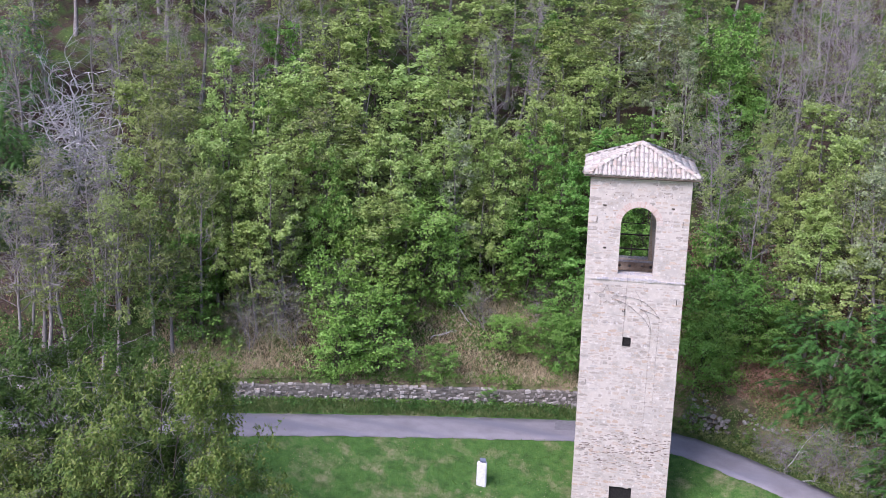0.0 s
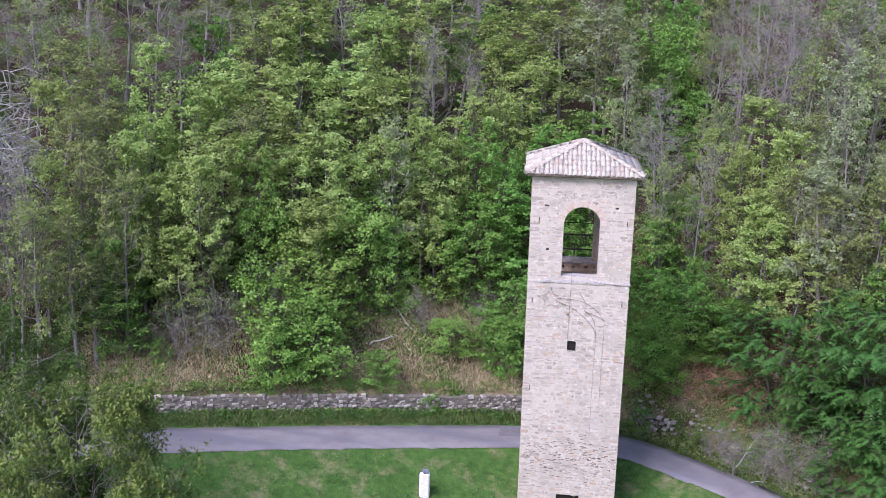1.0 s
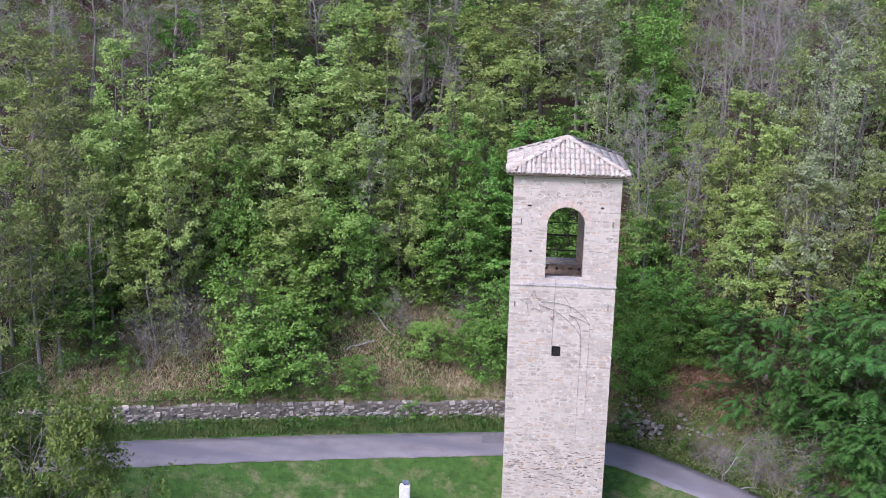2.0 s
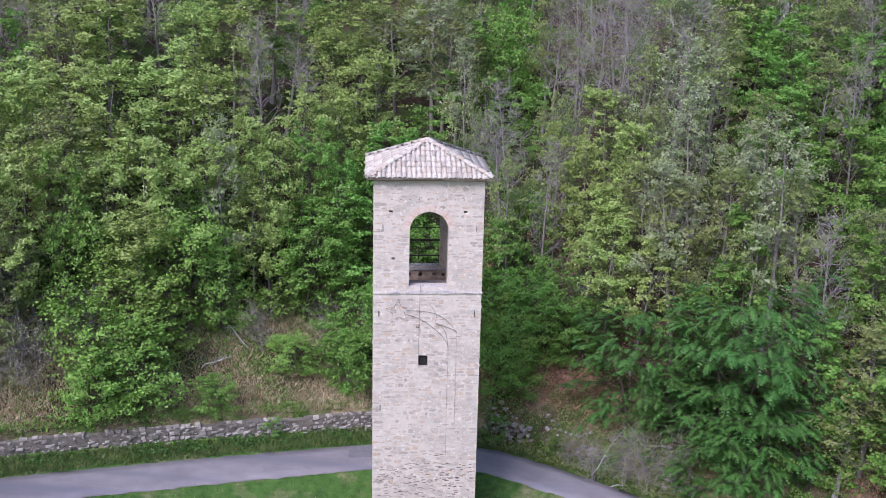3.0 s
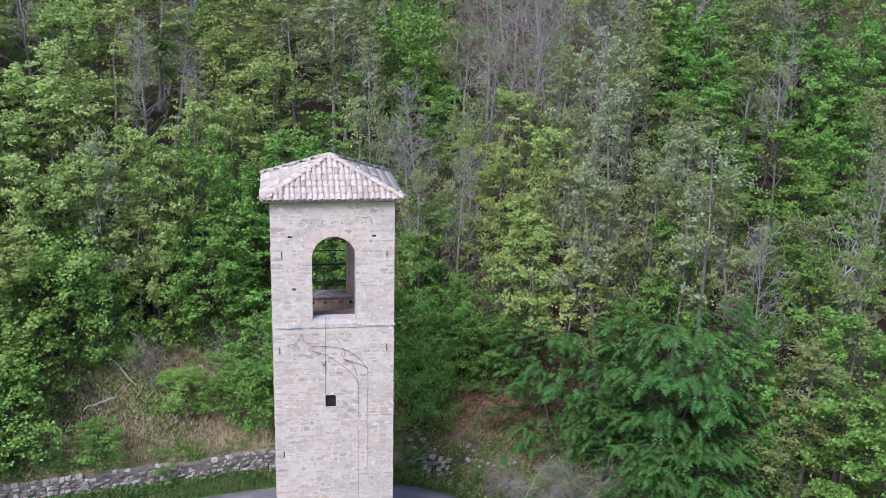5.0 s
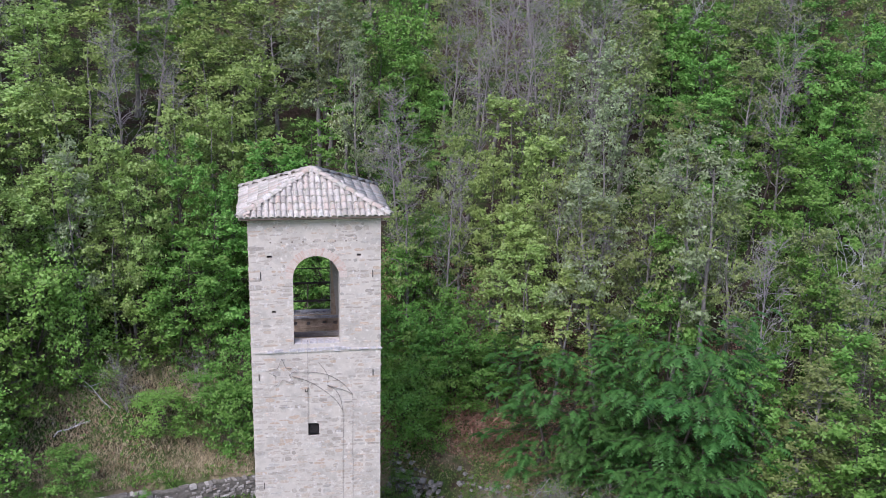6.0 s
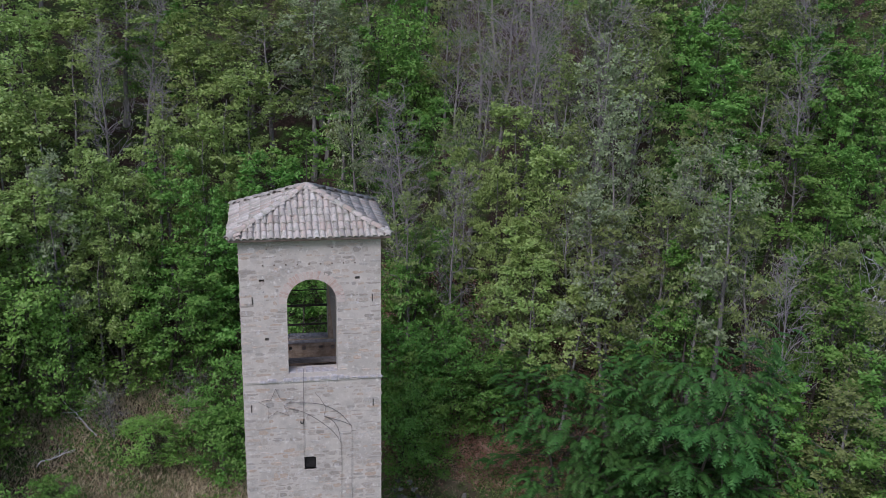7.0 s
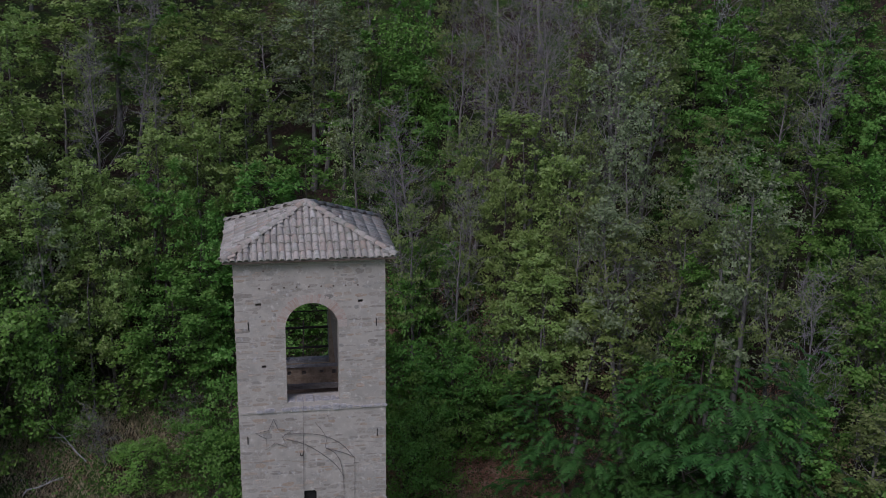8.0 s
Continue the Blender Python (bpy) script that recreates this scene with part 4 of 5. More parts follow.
plant("spring", -12.98, 21.73, 7.5, 1.15)
plant("spring", -9.54, 20.40, 7.8, 1.32)
plant("spring", -9.77, 17.52, 7.7, 1.05)
plant("bare", -7.06, 20.22, 7.8, 1.07)
plant("sparse", -8.04, 22.31, 8.2, 1.05)
plant("spring", -4.97, 20.34, 7.6, 1.10)
plant("spring", -4.52, 23.55, 7.2, 1.35)
plant("spring", -1.66, 23.51, 6.8, 1.56)
plant("sparse", -2.85, 24.44, 8.4, 1.06)
plant("sparse", -0.85, 20.60, 7.8, 1.19)
plant("pale", 1.09, 20.52, 9.0, 0.99)
plant("sparse", 1.75, 23.56, 8.4, 1.04)
plant("spring", -24.80, 5.51, 7.8, 0.92)
plant("sparse", -23.20, 3.25, 8.5, 0.85)
plant("sparse", -23.23, 7.57, 7.7, 1.05)
plant("spring", -21.25, 8.06, 7.9, 0.97)
plant("sparse", -22.26, 5.13, 7.8, 0.90)
plant("spring", -19.70, 4.61, 8.1, 1.03)
plant("spring", -18.84, 7.27, 8.0, 0.98)
plant("spring", -18.84, 10.13, 6.9, 1.07)
plant("spring", -17.20, 8.85, 7.0, 1.14)
plant("spring", -16.16, 11.83, 7.1, 1.35)
plant("spring", -14.54, 10.47, 8.1, 1.10)
plant("spring", -13.50, 12.79, 7.4, 1.25)
plant("sparse", -15.06, 7.76, 8.1, 1.16)
plant("spring", -13.04, 9.43, 7.2, 1.21)
plant("spring", -11.78, 12.29, 7.5, 1.05)
plant("spring", -9.28, 12.41, 9.0, 1.10)
plant("spring", -7.88, 11.80, 7.3, 0.89)
plant("pale", -8.54, 8.87, 8.5, 0.78)
plant("spring", -6.59, 11.68, 6.8, 0.87)
plant("spring", -5.31, 13.84, 7.6, 0.89)
plant("lush", -4.83, 12.53, 7.1, 0.83)
plant("spring", -3.25, 15.90, 7.7, 1.01)
plant("spring", -2.05, 17.73, 8.0, 0.94)
plant("bare", -5.79, 14.84, 9.0, 0.76)
plant("bare", -7.85, 15.67, 9.2, 0.84)
plant("spring", -4.04, 17.60, 7.7, 1.04)
plant("spring", -3.70, 13.74, 7.0, 0.96)
plant("bare", -24.22, 1.14, 9.0, 0.82)
plant("bare", -24.60, -0.93, 9.2, 0.82)
plant("bare", -26.98, -1.13, 9.1, 0.97)
plant("bare", -26.07, -2.23, 8.6, 0.96)
plant("bare", -27.20, -2.27, 8.8, 0.90)
plant("spring", -23.51, 0.64, 7.1, 0.93)
plant("sparse", -21.85, 2.06, 8.3, 0.88)
plant("sparse", -20.16, 1.32, 8.0, 0.81)
plant("sparse", -21.75, -0.79, 7.6, 0.84)
plant("low_lush", -21.52, 2.27, 4.2, 0.90)
plant("spring", -18.85, 2.99, 6.9, 1.07)
plant("low_lush", -19.69, 3.52, 4.2, 0.96)
plant("spring", -17.84, 2.45, 5.0, 1.17)
plant("spring", -17.17, 3.10, 7.9, 0.78)
plant("bare", -16.19, 5.40, 4.2, 1.63)
plant("lush", -15.55, 5.27, 7.2, 0.65)
plant("low_lush", -14.29, 7.15, 4.5, 0.78)
plant("thicket", -14.47, 4.49, 3.0, 1.06)
plant("spring", -12.48, 5.79, 6.0, 1.38)
plant("spring", -11.37, 7.36, 6.9, 1.22)
plant("low_spring", -10.76, 7.52, 5.0, 0.93)
plant("low_spring", -11.73, 5.16, 5.0, 0.98)
plant("low_spring", -13.05, 2.40, 4.6, 1.11)
plant("low_spring", -11.85, 2.61, 3.6, 1.21)
plant("low_spring", -13.61, 1.88, 2.8, 1.12)
plant("spring", -7.72, 8.85, 6.0, 1.06)
plant("low_spring", -6.79, 9.24, 4.0, 1.17)
plant("lush", -5.38, 9.56, 5.5, 1.17)
plant("low_lush", -4.43, 9.94, 4.0, 1.07)
plant("low_lush", -3.38, 11.54, 5.0, 0.74)
plant("lush", -4.04, 10.63, 7.0, 0.82)
plant("lush", -3.08, 12.17, 6.6, 0.68)
plant("low_spring", -5.65, 6.60, 1.8, 1.75)
plant("low_lush", -3.39, 7.30, 2.6, 1.17)
plant("low_lush", -2.73, 7.85, 3.5, 0.88)
plant("thicket", -4.72, 8.80, 1.6, 1.31)
plant("low_lush", -20.27, 1.26, 3.2, 1.16)
plant("sparse", -21.14, 0.10, 4.5, 1.44)
plant("thicket", -17.54, 1.47, 2.4, 1.12)
plant("thicket", -15.83, 2.29, 2.4, 0.97)
plant("bare", -27.46, -2.33, 8.0, 1.02)
plant("sparse", -25.05, -2.09, 7.6, 0.95)
plant("sparse", -22.93, -1.89, 8.3, 0.77)
plant("bare", -23.62, -1.97, 9.0, 0.70)
plant("bush", -9.07, 3.56, 1.3, 1.27)
plant("thicket", -7.07, 7.08, 2.0, 1.02)
plant("thicket", -16.56, 2.80, 3.0, 1.04)
plant("low_spring", -10.53, 9.41, 5.0, 0.78)
plant("low_spring", -8.97, 7.60, 4.0, 0.85)
plant("spring", -13.57, 6.62, 6.9, 1.00)
plant("low_spring", -15.69, 5.71, 4.5, 0.74)
plant("spring", -12.04, 7.69, 7.6, 0.91)
plant("spring", -9.99, 9.54, 6.9, 1.04)
plant("spring", -7.01, 10.08, 6.9, 0.83)
plant("spring", -16.84, 5.67, 7.2, 0.94)
plant("spring", -18.15, 3.50, 8.0, 0.74)
plant("spring", -20.06, 3.25, 8.1, 0.73)
plant("low_spring", -19.56, 4.80, 4.5, 0.75)
plant("low_spring", -21.14, 3.51, 4.5, 0.74)
plant("low_spring", -13.36, 5.84, 4.0, 0.83)
plant("sparse", -16.91, 3.98, 5.0, 1.04)
plant("spring", -15.30, 6.44, 7.5, 0.82)
plant("lush", 4.05, 19.81, 7.3, 1.07)
plant("shrub", 6.54, 23.27, 4.6, 0.93)
plant("shrub", 5.69, 22.23, 4.0, 0.86)
plant("sparse", 2.43, 19.56, 7.6, 1.01)
plant("pale", 1.81, 20.78, 8.0, 1.04)
plant("pale", 3.02, 16.29, 8.8, 0.60)
plant("blossom", 3.37, 17.71, 4.6, 0.75)
plant("bare", 5.53, 15.10, 7.8, 0.98)
plant("lush", 4.57, 10.56, 5.5, 0.98)
plant("bare", 4.60, 12.54, 8.0, 0.91)
plant("bare", 8.02, 19.47, 8.3, 0.83)
plant("bare", 9.64, 18.61, 10.0, 1.03)
plant("bare", 10.70, 15.83, 10.0, 0.90)
plant("bare", 12.25, 16.55, 9.5, 0.79)
plant("bare", 8.21, 15.99, 8.7, 0.85)
plant("sparse", 7.41, 13.58, 7.4, 0.80)
plant("spring", 10.13, 14.45, 6.9, 1.06)
plant("spring", 10.33, 10.29, 8.0, 0.90)
plant("bare", 13.44, 14.33, 11.0, 0.88)
plant("sparse", 14.47, 12.53, 10.0, 0.87)
plant("pale", 12.53, 10.98, 11.0, 0.88)
plant("sparse", 16.53, 17.20, 7.6, 1.02)
plant("pale", 13.52, 10.14, 9.4, 0.77)
plant("sparse", 11.91, 11.66, 8.4, 0.73)
plant("sparse", 4.59, 10.38, 7.7, 0.77)
plant("low_lush", 5.72, 11.63, 4.5, 0.77)
plant("bare", 6.16, 10.03, 8.4, 0.70)
plant("spring", 8.32, 9.31, 6.0, 1.11)
plant("spring", 9.50, 7.78, 6.5, 1.11)
plant("sparse", 11.10, 8.07, 7.9, 0.83)
plant("sparse", 11.96, 6.29, 8.1, 0.96)
plant("sparse", 13.82, 5.99, 8.0, 0.89)
plant("pale", 15.42, 6.75, 8.8, 0.70)
plant("spring", 7.11, 11.14, 7.6, 0.69)
plant("sparse", 11.70, 14.38, 8.5, 0.76)
plant("spring", 8.41, 10.65, 7.5, 0.70)
plant("low_lush", 4.51, 10.34, 4.5, 0.75)
plant("low_lush", 4.25, 8.18, 4.2, 0.93)
plant("shrub", 4.88, 7.39, 3.2, 0.77)
plant("shrub", 3.83, 6.94, 2.6, 0.94)
plant("low_lush", 6.24, 7.95, 3.4, 1.08)
plant("thicket", 7.51, 10.02, 3.0, 0.80)
plant("bush", 7.33, 7.71, 1.8, 1.00)
plant("lush", 18.03, 15.95, 6.6, 1.10)
plant("lush", 18.84, 12.41, 6.9, 0.99)
plant("lush", 19.09, 10.67, 6.4, 1.16)
plant("lush", 19.58, 9.04, 6.4, 1.23)
plant("sparse", 16.81, 9.17, 8.5, 0.71)
plant("spring", 17.71, 18.01, 7.5, 1.11)
plant("lush", 19.44, 18.98, 6.7, 1.03)
plant("snag", 21.36, 18.92, 5.0, 0.72)
plant("sparse", 21.72, 14.77, 7.2, 1.13)
plant("lush", 22.73, 13.19, 6.6, 1.20)
plant("sparse", 23.68, 14.77, 8.0, 0.93)
plant("lush", 26.01, 14.40, 6.1, 1.23)
plant("sparse", 25.85, 10.73, 8.0, 0.88)
plant("lush", 23.24, 10.15, 6.8, 0.91)
plant("lush", 24.82, 9.55, 6.1, 1.07)
plant("bare", 20.78, 9.14, 8.7, 0.68)
plant("lush", 23.09, 7.85, 6.6, 0.90)
plant("sparse", 24.05, 6.50, 8.1, 0.80)
plant("lush", 21.58, 6.89, 6.5, 0.89)
plant("pale", 15.48, 4.28, 10.5, 0.91)
plant("sparse", 14.84, 4.63, 9.0, 0.79)
plant("sparse", 13.25, 6.95, 8.0, 1.01)
plant("pale", 12.00, 5.38, 9.0, 0.99)
plant("spring", 10.03, 5.92, 6.5, 1.01)
plant("spring", 8.81, 7.24, 6.5, 1.02)
plant("spring", 8.33, 9.35, 6.0, 0.92)
plant("lush", 14.66, 4.75, 6.5, 1.00)
plant("low_lush", 14.29, 5.37, 4.5, 0.76)
plant("sparse", 16.71, 3.86, 8.2, 0.80)
plant("lush", 19.64, 5.64, 6.9, 0.99)
plant("sparse", 19.97, 3.20, 7.2, 0.93)
plant("lush", 21.95, 4.15, 6.1, 1.01)
plant("pale", 22.31, 3.38, 9.0, 0.80)
plant("bare", 16.36, 0.68, 9.2, 0.70)
plant("lush", 18.72, 1.31, 6.4, 1.09)
plant("sparse", 20.55, 0.44, 7.8, 0.90)
plant("snag", 21.77, 3.95, 5.0, 0.60)
plant("frond", 9.37, 4.35, 5.2, 1.11)
plant("frond", 10.82, 3.20, 4.2, 1.19)
plant("frond", 13.20, 1.60, 7.0, 0.96)
plant("frond", 14.64, 0.30, 6.5, 0.97)
plant("frond", 12.21, 1.60, 3.8, 1.40)
plant("frond", 13.62, 0.23, 4.5, 1.25)
plant("sparse", 18.05, -0.77, 6.0, 1.45)
plant("sparse", 16.76, -1.88, 5.5, 1.66)
plant("lush", 18.40, -2.51, 6.0, 1.19)
plant("lush", 20.06, -2.07, 7.0, 1.04)
plant("lush", 19.32, -3.80, 6.0, 1.27)
plant("low_lush", 15.63, -0.69, 3.6, 1.27)
plant("lush", 16.43, 0.78, 5.5, 1.13)
plant("low_lush", 13.09, 5.53, 4.0, 0.75)
plant("low_lush", 7.36, 8.58, 3.6, 0.86)
plant("low_lush", 4.95, 8.26, 3.8, 0.96)
plant("shrub", 4.29, 7.06, 2.8, 0.82)
plant("low_lush", 7.88, 7.08, 3.0, 1.14)
plant("low_lush", 6.42, 7.56, 2.8, 0.95)
plant("sparse", 19.58, -0.74, 7.0, 0.99)
plant("lush", 18.87, 2.84, 6.8, 0.88)
plant("bare", 13.52, 19.93, 9.0, 0.84)
plant("sparse", 14.32, 18.61, 7.6, 0.97)
plant("sparse", 16.27, 19.50, 7.7, 0.99)
plant("bare", 11.92, 19.72, 9.0, 0.83)
plant("lush", 19.60, 16.11, 6.4, 1.03)
plant("sparse", 21.40, 16.41, 7.7, 0.97)
plant("lush", 21.41, 12.44, 6.8, 0.93)
plant("sparse", 19.92, 11.63, 7.6, 0.80)
plant("bare", 23.28, 12.41, 8.3, 0.86)
plant("lush", 24.96, 10.94, 7.0, 0.91)
plant("lush", 27.81, 13.83, 6.1, 1.12)
plant("pale", 14.74, 16.34, 8.8, 0.86)
plant("bare", 9.75, 21.35, 8.8, 0.86)
plant("sparse", 25.25, 14.96, 7.6, 0.99)
plant("lush", 23.69, 18.12, 6.3, 1.11)
plant("lush", 20.76, 18.79, 7.0, 0.99)
plant("sparse", 17.95, 19.88, 7.5, 1.03)
plant("sparse", 4.45, 24.49, 7.4, 1.06)
plant("lush", 6.26, 23.22, 6.6, 0.95)
plant("sparse", 7.87, 21.25, 8.2, 0.82)
plant("lush", 0.40, 8.60, 6.2, 1.10)
plant("lush", -1.30, 10.00, 6.4, 1.10)
plant("lush", 1.70, 10.80, 6.6, 1.10)
plant("lush", 2.60, 8.20, 5.2, 1.10)
plant("lush", -0.40, 12.60, 6.8, 1.10)
plant("lush", 1.00, 14.60, 7.0, 1.10)

# low plants along the foot of the bank
plant("bush", -2.82, 7.68, 2.0, 1.10)
plant("thicket", 9.45, 2.55, 2.2, 1.10)
plant("bush", -3.05, 6.44, 2.2, 1.0)
plant("bush", -8.82, 3.87, 1.1, 1.0)
plant("bush", -3.35, 6.52, 1.9, 1.0)
plant("thicket", 9.20, 2.40, 1.7, 1.0)
plant("thicket", 10.06, 1.85, 1.6, 1.0)
plant("bush", -10.32, 2.95, 0.7, 1.0)
plant("bush", 5.28, 6.33, 1.4, 1.0)
plant("bush", 3.35, 5.40, 1.0, 1.0)
plant("bush", 6.28, 4.41, 0.8, 1.0)
plant("thicket", 7.59, 2.27, 1.8, 1.0)
plant("thicket", 8.80, 2.01, 2.2, 1.0)
plant("thicket", 9.93, 1.54, 2.4, 1.0)
plant("thicket", 11.02, 1.36, 2.6, 1.0)
plant("thicket", 6.73, 3.32, 1.2, 1.0)
plant("thicket", 7.72, 3.54, 1.5, 1.3)
plant("bush", 9.78, 2.75, 1.1, 1.2)
plant("bush", 11.15, 1.57, 1.1, 1.2)
plant("bush", 8.42, 3.28, 1.0, 1.0)
plant("bush", -6.42, 4.05, 0.8, 1.0)

# the rest of the woods: lower trees that close the gaps
frng = random.Random(21)
PLANTED += [(-27.5, 5.6, 5), (-26.6, 3.6, 5)]  # keeps the dead tree in the open
PALER = ["spring"] * 6 + ["sparse"] * 8 + ["bare"] * 4 + ["lush"] * 3
GREYER = ["spring"] * 2 + ["sparse"] * 6 + ["bare"] * 8 + ["lush"]
GREENER = ["lush"] * 8 + ["spring"] * 3 + ["sparse"] * 6 + ["bare"] * 3
tries, added = 0, 0
while added < 100 and tries < 9000:
    tries += 1
    x, y = frng.uniform(-44, 30), frng.uniform(-8, 46)
    up = float(offset(x, y)) - WALL_D
    if up < (6.5 if -13 < x < -2.5 else 4.0) or up > 42 or (x < -36 and up < 12):
        continue
    tall = frng.uniform(6.0, 9.0) if up > 20 else frng.uniform(4.2, 6.2)
    if any((x - a) ** 2 + (y - b) ** 2 < (1.75 if h > 3 else 1.1) ** 2 for a, b, h in PLANTED):
        continue
    kind = frng.choice(PALER if -22 < x < 1 else GREYER if x < -22 else GREENER)
    plant(kind, round(x, 2), round(y, 2), round(tall, 1), 1.15)
    added += 1
tries, added = 0, 0
while added < 60 and tries < 4000:
    tries += 1
    x, y = frng.uniform(-31, 24), frng.uniform(-6, 20)
    up = float(offset(x, y)) - WALL_D
    if up < 0.5 or up > 16 or (added > 35 and x < 3) or (-16 < x < -2.5 and up < 4.0 and frng.random() < 0.8) or (2.5 < x < 7 and up < 2.6):
        continue
    if any((x - a) ** 2 + (y - b) ** 2 < 0.8 ** 2 for a, b, h in PLANTED):
        continue
    plant(frng.choice(["bush", "bush", "thicket", "bush", "thicket"]), round(x, 2), round(y, 2), round(frng.uniform(0.9, 2.4), 2))
    added += 1


# ---- ground cover ----
def blades(name, xs, ys, tall, wide, mat, label, cat, seed, lean=0.5, spray=1):
    """Upright slips of grass, one triangle a blade."""
    rng = np.random.default_rng(seed)
    n = len(xs)
    z = ground(xs, ys) - 0.02
    a = rng.uniform(0, 2 * math.pi, n)
    h = tall * rng.uniform(0.5, 1.3, n)
    w = wide * rng.uniform(0.6, 1.3, n)
    dx, dy = np.cos(a) * w / 2, np.sin(a) * w / 2
    lx, ly = rng.normal(0, lean, n) * h, rng.normal(0, lean, n) * h
    v = np.stack([np.stack([xs - dx, ys - dy, z], 1), np.stack([xs + dx, ys + dy, z], 1), np.stack([xs + lx, ys + ly, z + h], 1)], 1).reshape(-1, 3)
    me = bpy.data.meshes.new(name)
    me.vertices.add(3 * n)
    me.vertices.foreach_set("co", v.ravel())
    me.loops.add(3 * n)
    me.loops.foreach_set("vertex_index", np.arange(3 * n, dtype=np.int32))
    me.polygons.add(n)
    me.polygons.foreach_set("loop_start", np.arange(0, 3 * n, 3, dtype=np.int32))
    me.polygons.foreach_set("loop_total", np.full(n, 3, dtype=np.int32))
    me.update()
    me.materials.append(mat)
    tagged(new(name, me), label, cat, kind="stuff")


def scatter(n, x0, x1, d0, d1, seed, patch=None, keep=0.0):
    """Places between two distances from the lane, thinned to patches."""
    rng = np.random.default_rng(seed)
    x, d = rng.uniform(x0, x1, n), rng.uniform(d0, d1, n)
    y = road_y(x) + d * np.sqrt(1 + np.interp(x, GX, GS) ** 2)
    ok = (np.abs(x) > TW + 0.02) | (np.abs(y) > TW + 0.02)
    if patch:
        ok &= waves(x, y, patch, seed) + rng.normal(0, 0.25, n) > keep
    return x[ok], y[ok]


blades("lawn_grass", *scatter(60000, -26, 14, -9, -HALF - 0.02, 31), 0.09, 0.035, GRASS_BLADE, "short uneven green lawn grass", "grass", 41)
blades("dry_grass", *scatter(22000, -26, 14, -9, -HALF - 0.3, 32, 0.9, 0.7), 0.07, 0.04, STRAW_BLADE, "patches of dry straw-coloured grass in the lawn", "grass", 42)
blades("verge_grass", *scatter(26000, -30, 12, HALF + 0.02, WALL_D, 33), 0.22, 0.04, VERGE_BLADE, "rough green grass along the lane", "grass", 43)
blades("bank_straw", *scatter(130000, -22, 6, WALL_D + 0.2, 9, 34, 0.5, -0.5), 0.20, 0.034, STRAW_BLADE, "dry bleached grass on the steep bank", "grass", 44, 0.7)
blades("bank_grass", *scatter(40000, -30, 16, WALL_D + 0.2, 9, 35, 0.8, 0.0), 0.20, 0.045, VERGE_BLADE, "green tufts on the steep bank", "grass", 45, 0.6)


def strewn(name, xs, ys, size, mat, label, cat, seed, up=1.2, lift=0.05):
    rng = np.random.default_rng(seed)
    at = np.stack([xs, ys, ground(xs, ys) + rng.uniform(0.0, lift, len(xs))], 1)
    tagged(new(name, leaves_mesh(name, at, size, rng, mat, 0.0, 0.7, up)), label, cat, kind="stuff")


strewn("leaf_litter", *scatter(64000, 2.4, 20, WALL_D + 0.3, 11, 36, 0.45, -0.5), 0.11, LITTER_LEAF, "rust-brown fallen leaves on the bank", "leaf litter", 46)
strewn("leaf_litter", *scatter(26000, -30, 2.6, WALL_D + 0.3, 14, 37, 0.5, 0.2), 0.10, LITTER_LEAF, "rust-brown fallen leaves on the bank", "leaf litter", 47)
strewn("leaf_litter", *scatter(9000, 3.2, 8.6, WALL_D + 0.9, WALL_D + 3.0, 71), 0.12, LITTER_LEAF, "thick drift of rust-brown fallen leaves on the bank", "leaf litter", 72)
strewn("weeds", *scatter(16000, -30, 12, HALF + 0.35, WALL_D + 0.1, 38, 1.1, 0.1), 0.11, LEAF["frond"], "low leafy weeds at the foot of the bank wall", "weeds", 48, 0.6, 0.25)
strewn("wall_top_plants", *scatter(20000, -30, 12, WALL_D - 0.3, WALL_D + 0.5, 51, 0.8, -0.25), 0.11, LEAF["lush"], "leafy plants trailing over the bank wall", "weeds", 52, 0.5, 0.22)
strewn("ground_cover", *scatter(14000, 2.2, 14, HALF + 0.25, WALL_D + 1.4, 61, 1.3, -0.3), 0.10, LEAF["sparse"], "scrubby plants over the crumbled bank wall", "weeds", 62, 0.5, 0.3)
strewn("ground_cover", *scatter(30000, -30, 22, WALL_D + 0.1, 9, 39, 0.7, 0.15), 0.12, LEAF["lush"], "low green leafy plants on the bank", "weeds", 49, 0.6, 0.35)

# ---- the bank wall of rough stones ----
wrng = random.Random(8)
bank = new("bank_wall")
bank.location = (-8, float(road_y(-8)) + WALL_D, float(road_z(-8)))
tagged(bank, "low dry-stone retaining wall, grey and partly overgrown", "stone wall", kind="structure")
bpy.context.view_layer.update()
WALL_ONE = masonry("wall_stone", [(0, (0.13, 0.12, 0.105)), (0.35, (0.26, 0.245, 0.22)), (0.8, (0.50, 0.475, 0.44)), (1, (0.18, 0.165, 0.145))], "object")
WALL_MANY = masonry("wall_stone_joined", [(0, (0.13, 0.12, 0.105)), (0.35, (0.26, 0.245, 0.22)), (0.8, (0.50, 0.475, 0.44)), (1, (0.18, 0.165, 0.145))], "island")


def block_shape():
    """An uneven block about 1 in each direction."""
    bm = box_bm(-0.5, 0.5, -0.5, 0.5, -0.5, 0.5, 0.12)
    for q in bm.verts:
        q.co += Vector([wrng.uniform(-0.05, 0.05) for _ in range(3)])
    v, f = [tuple(q.co) for q in bm.verts], [tuple(e.index for e in p.verts) for p in bm.faces]
    bm.free()
    return v, f


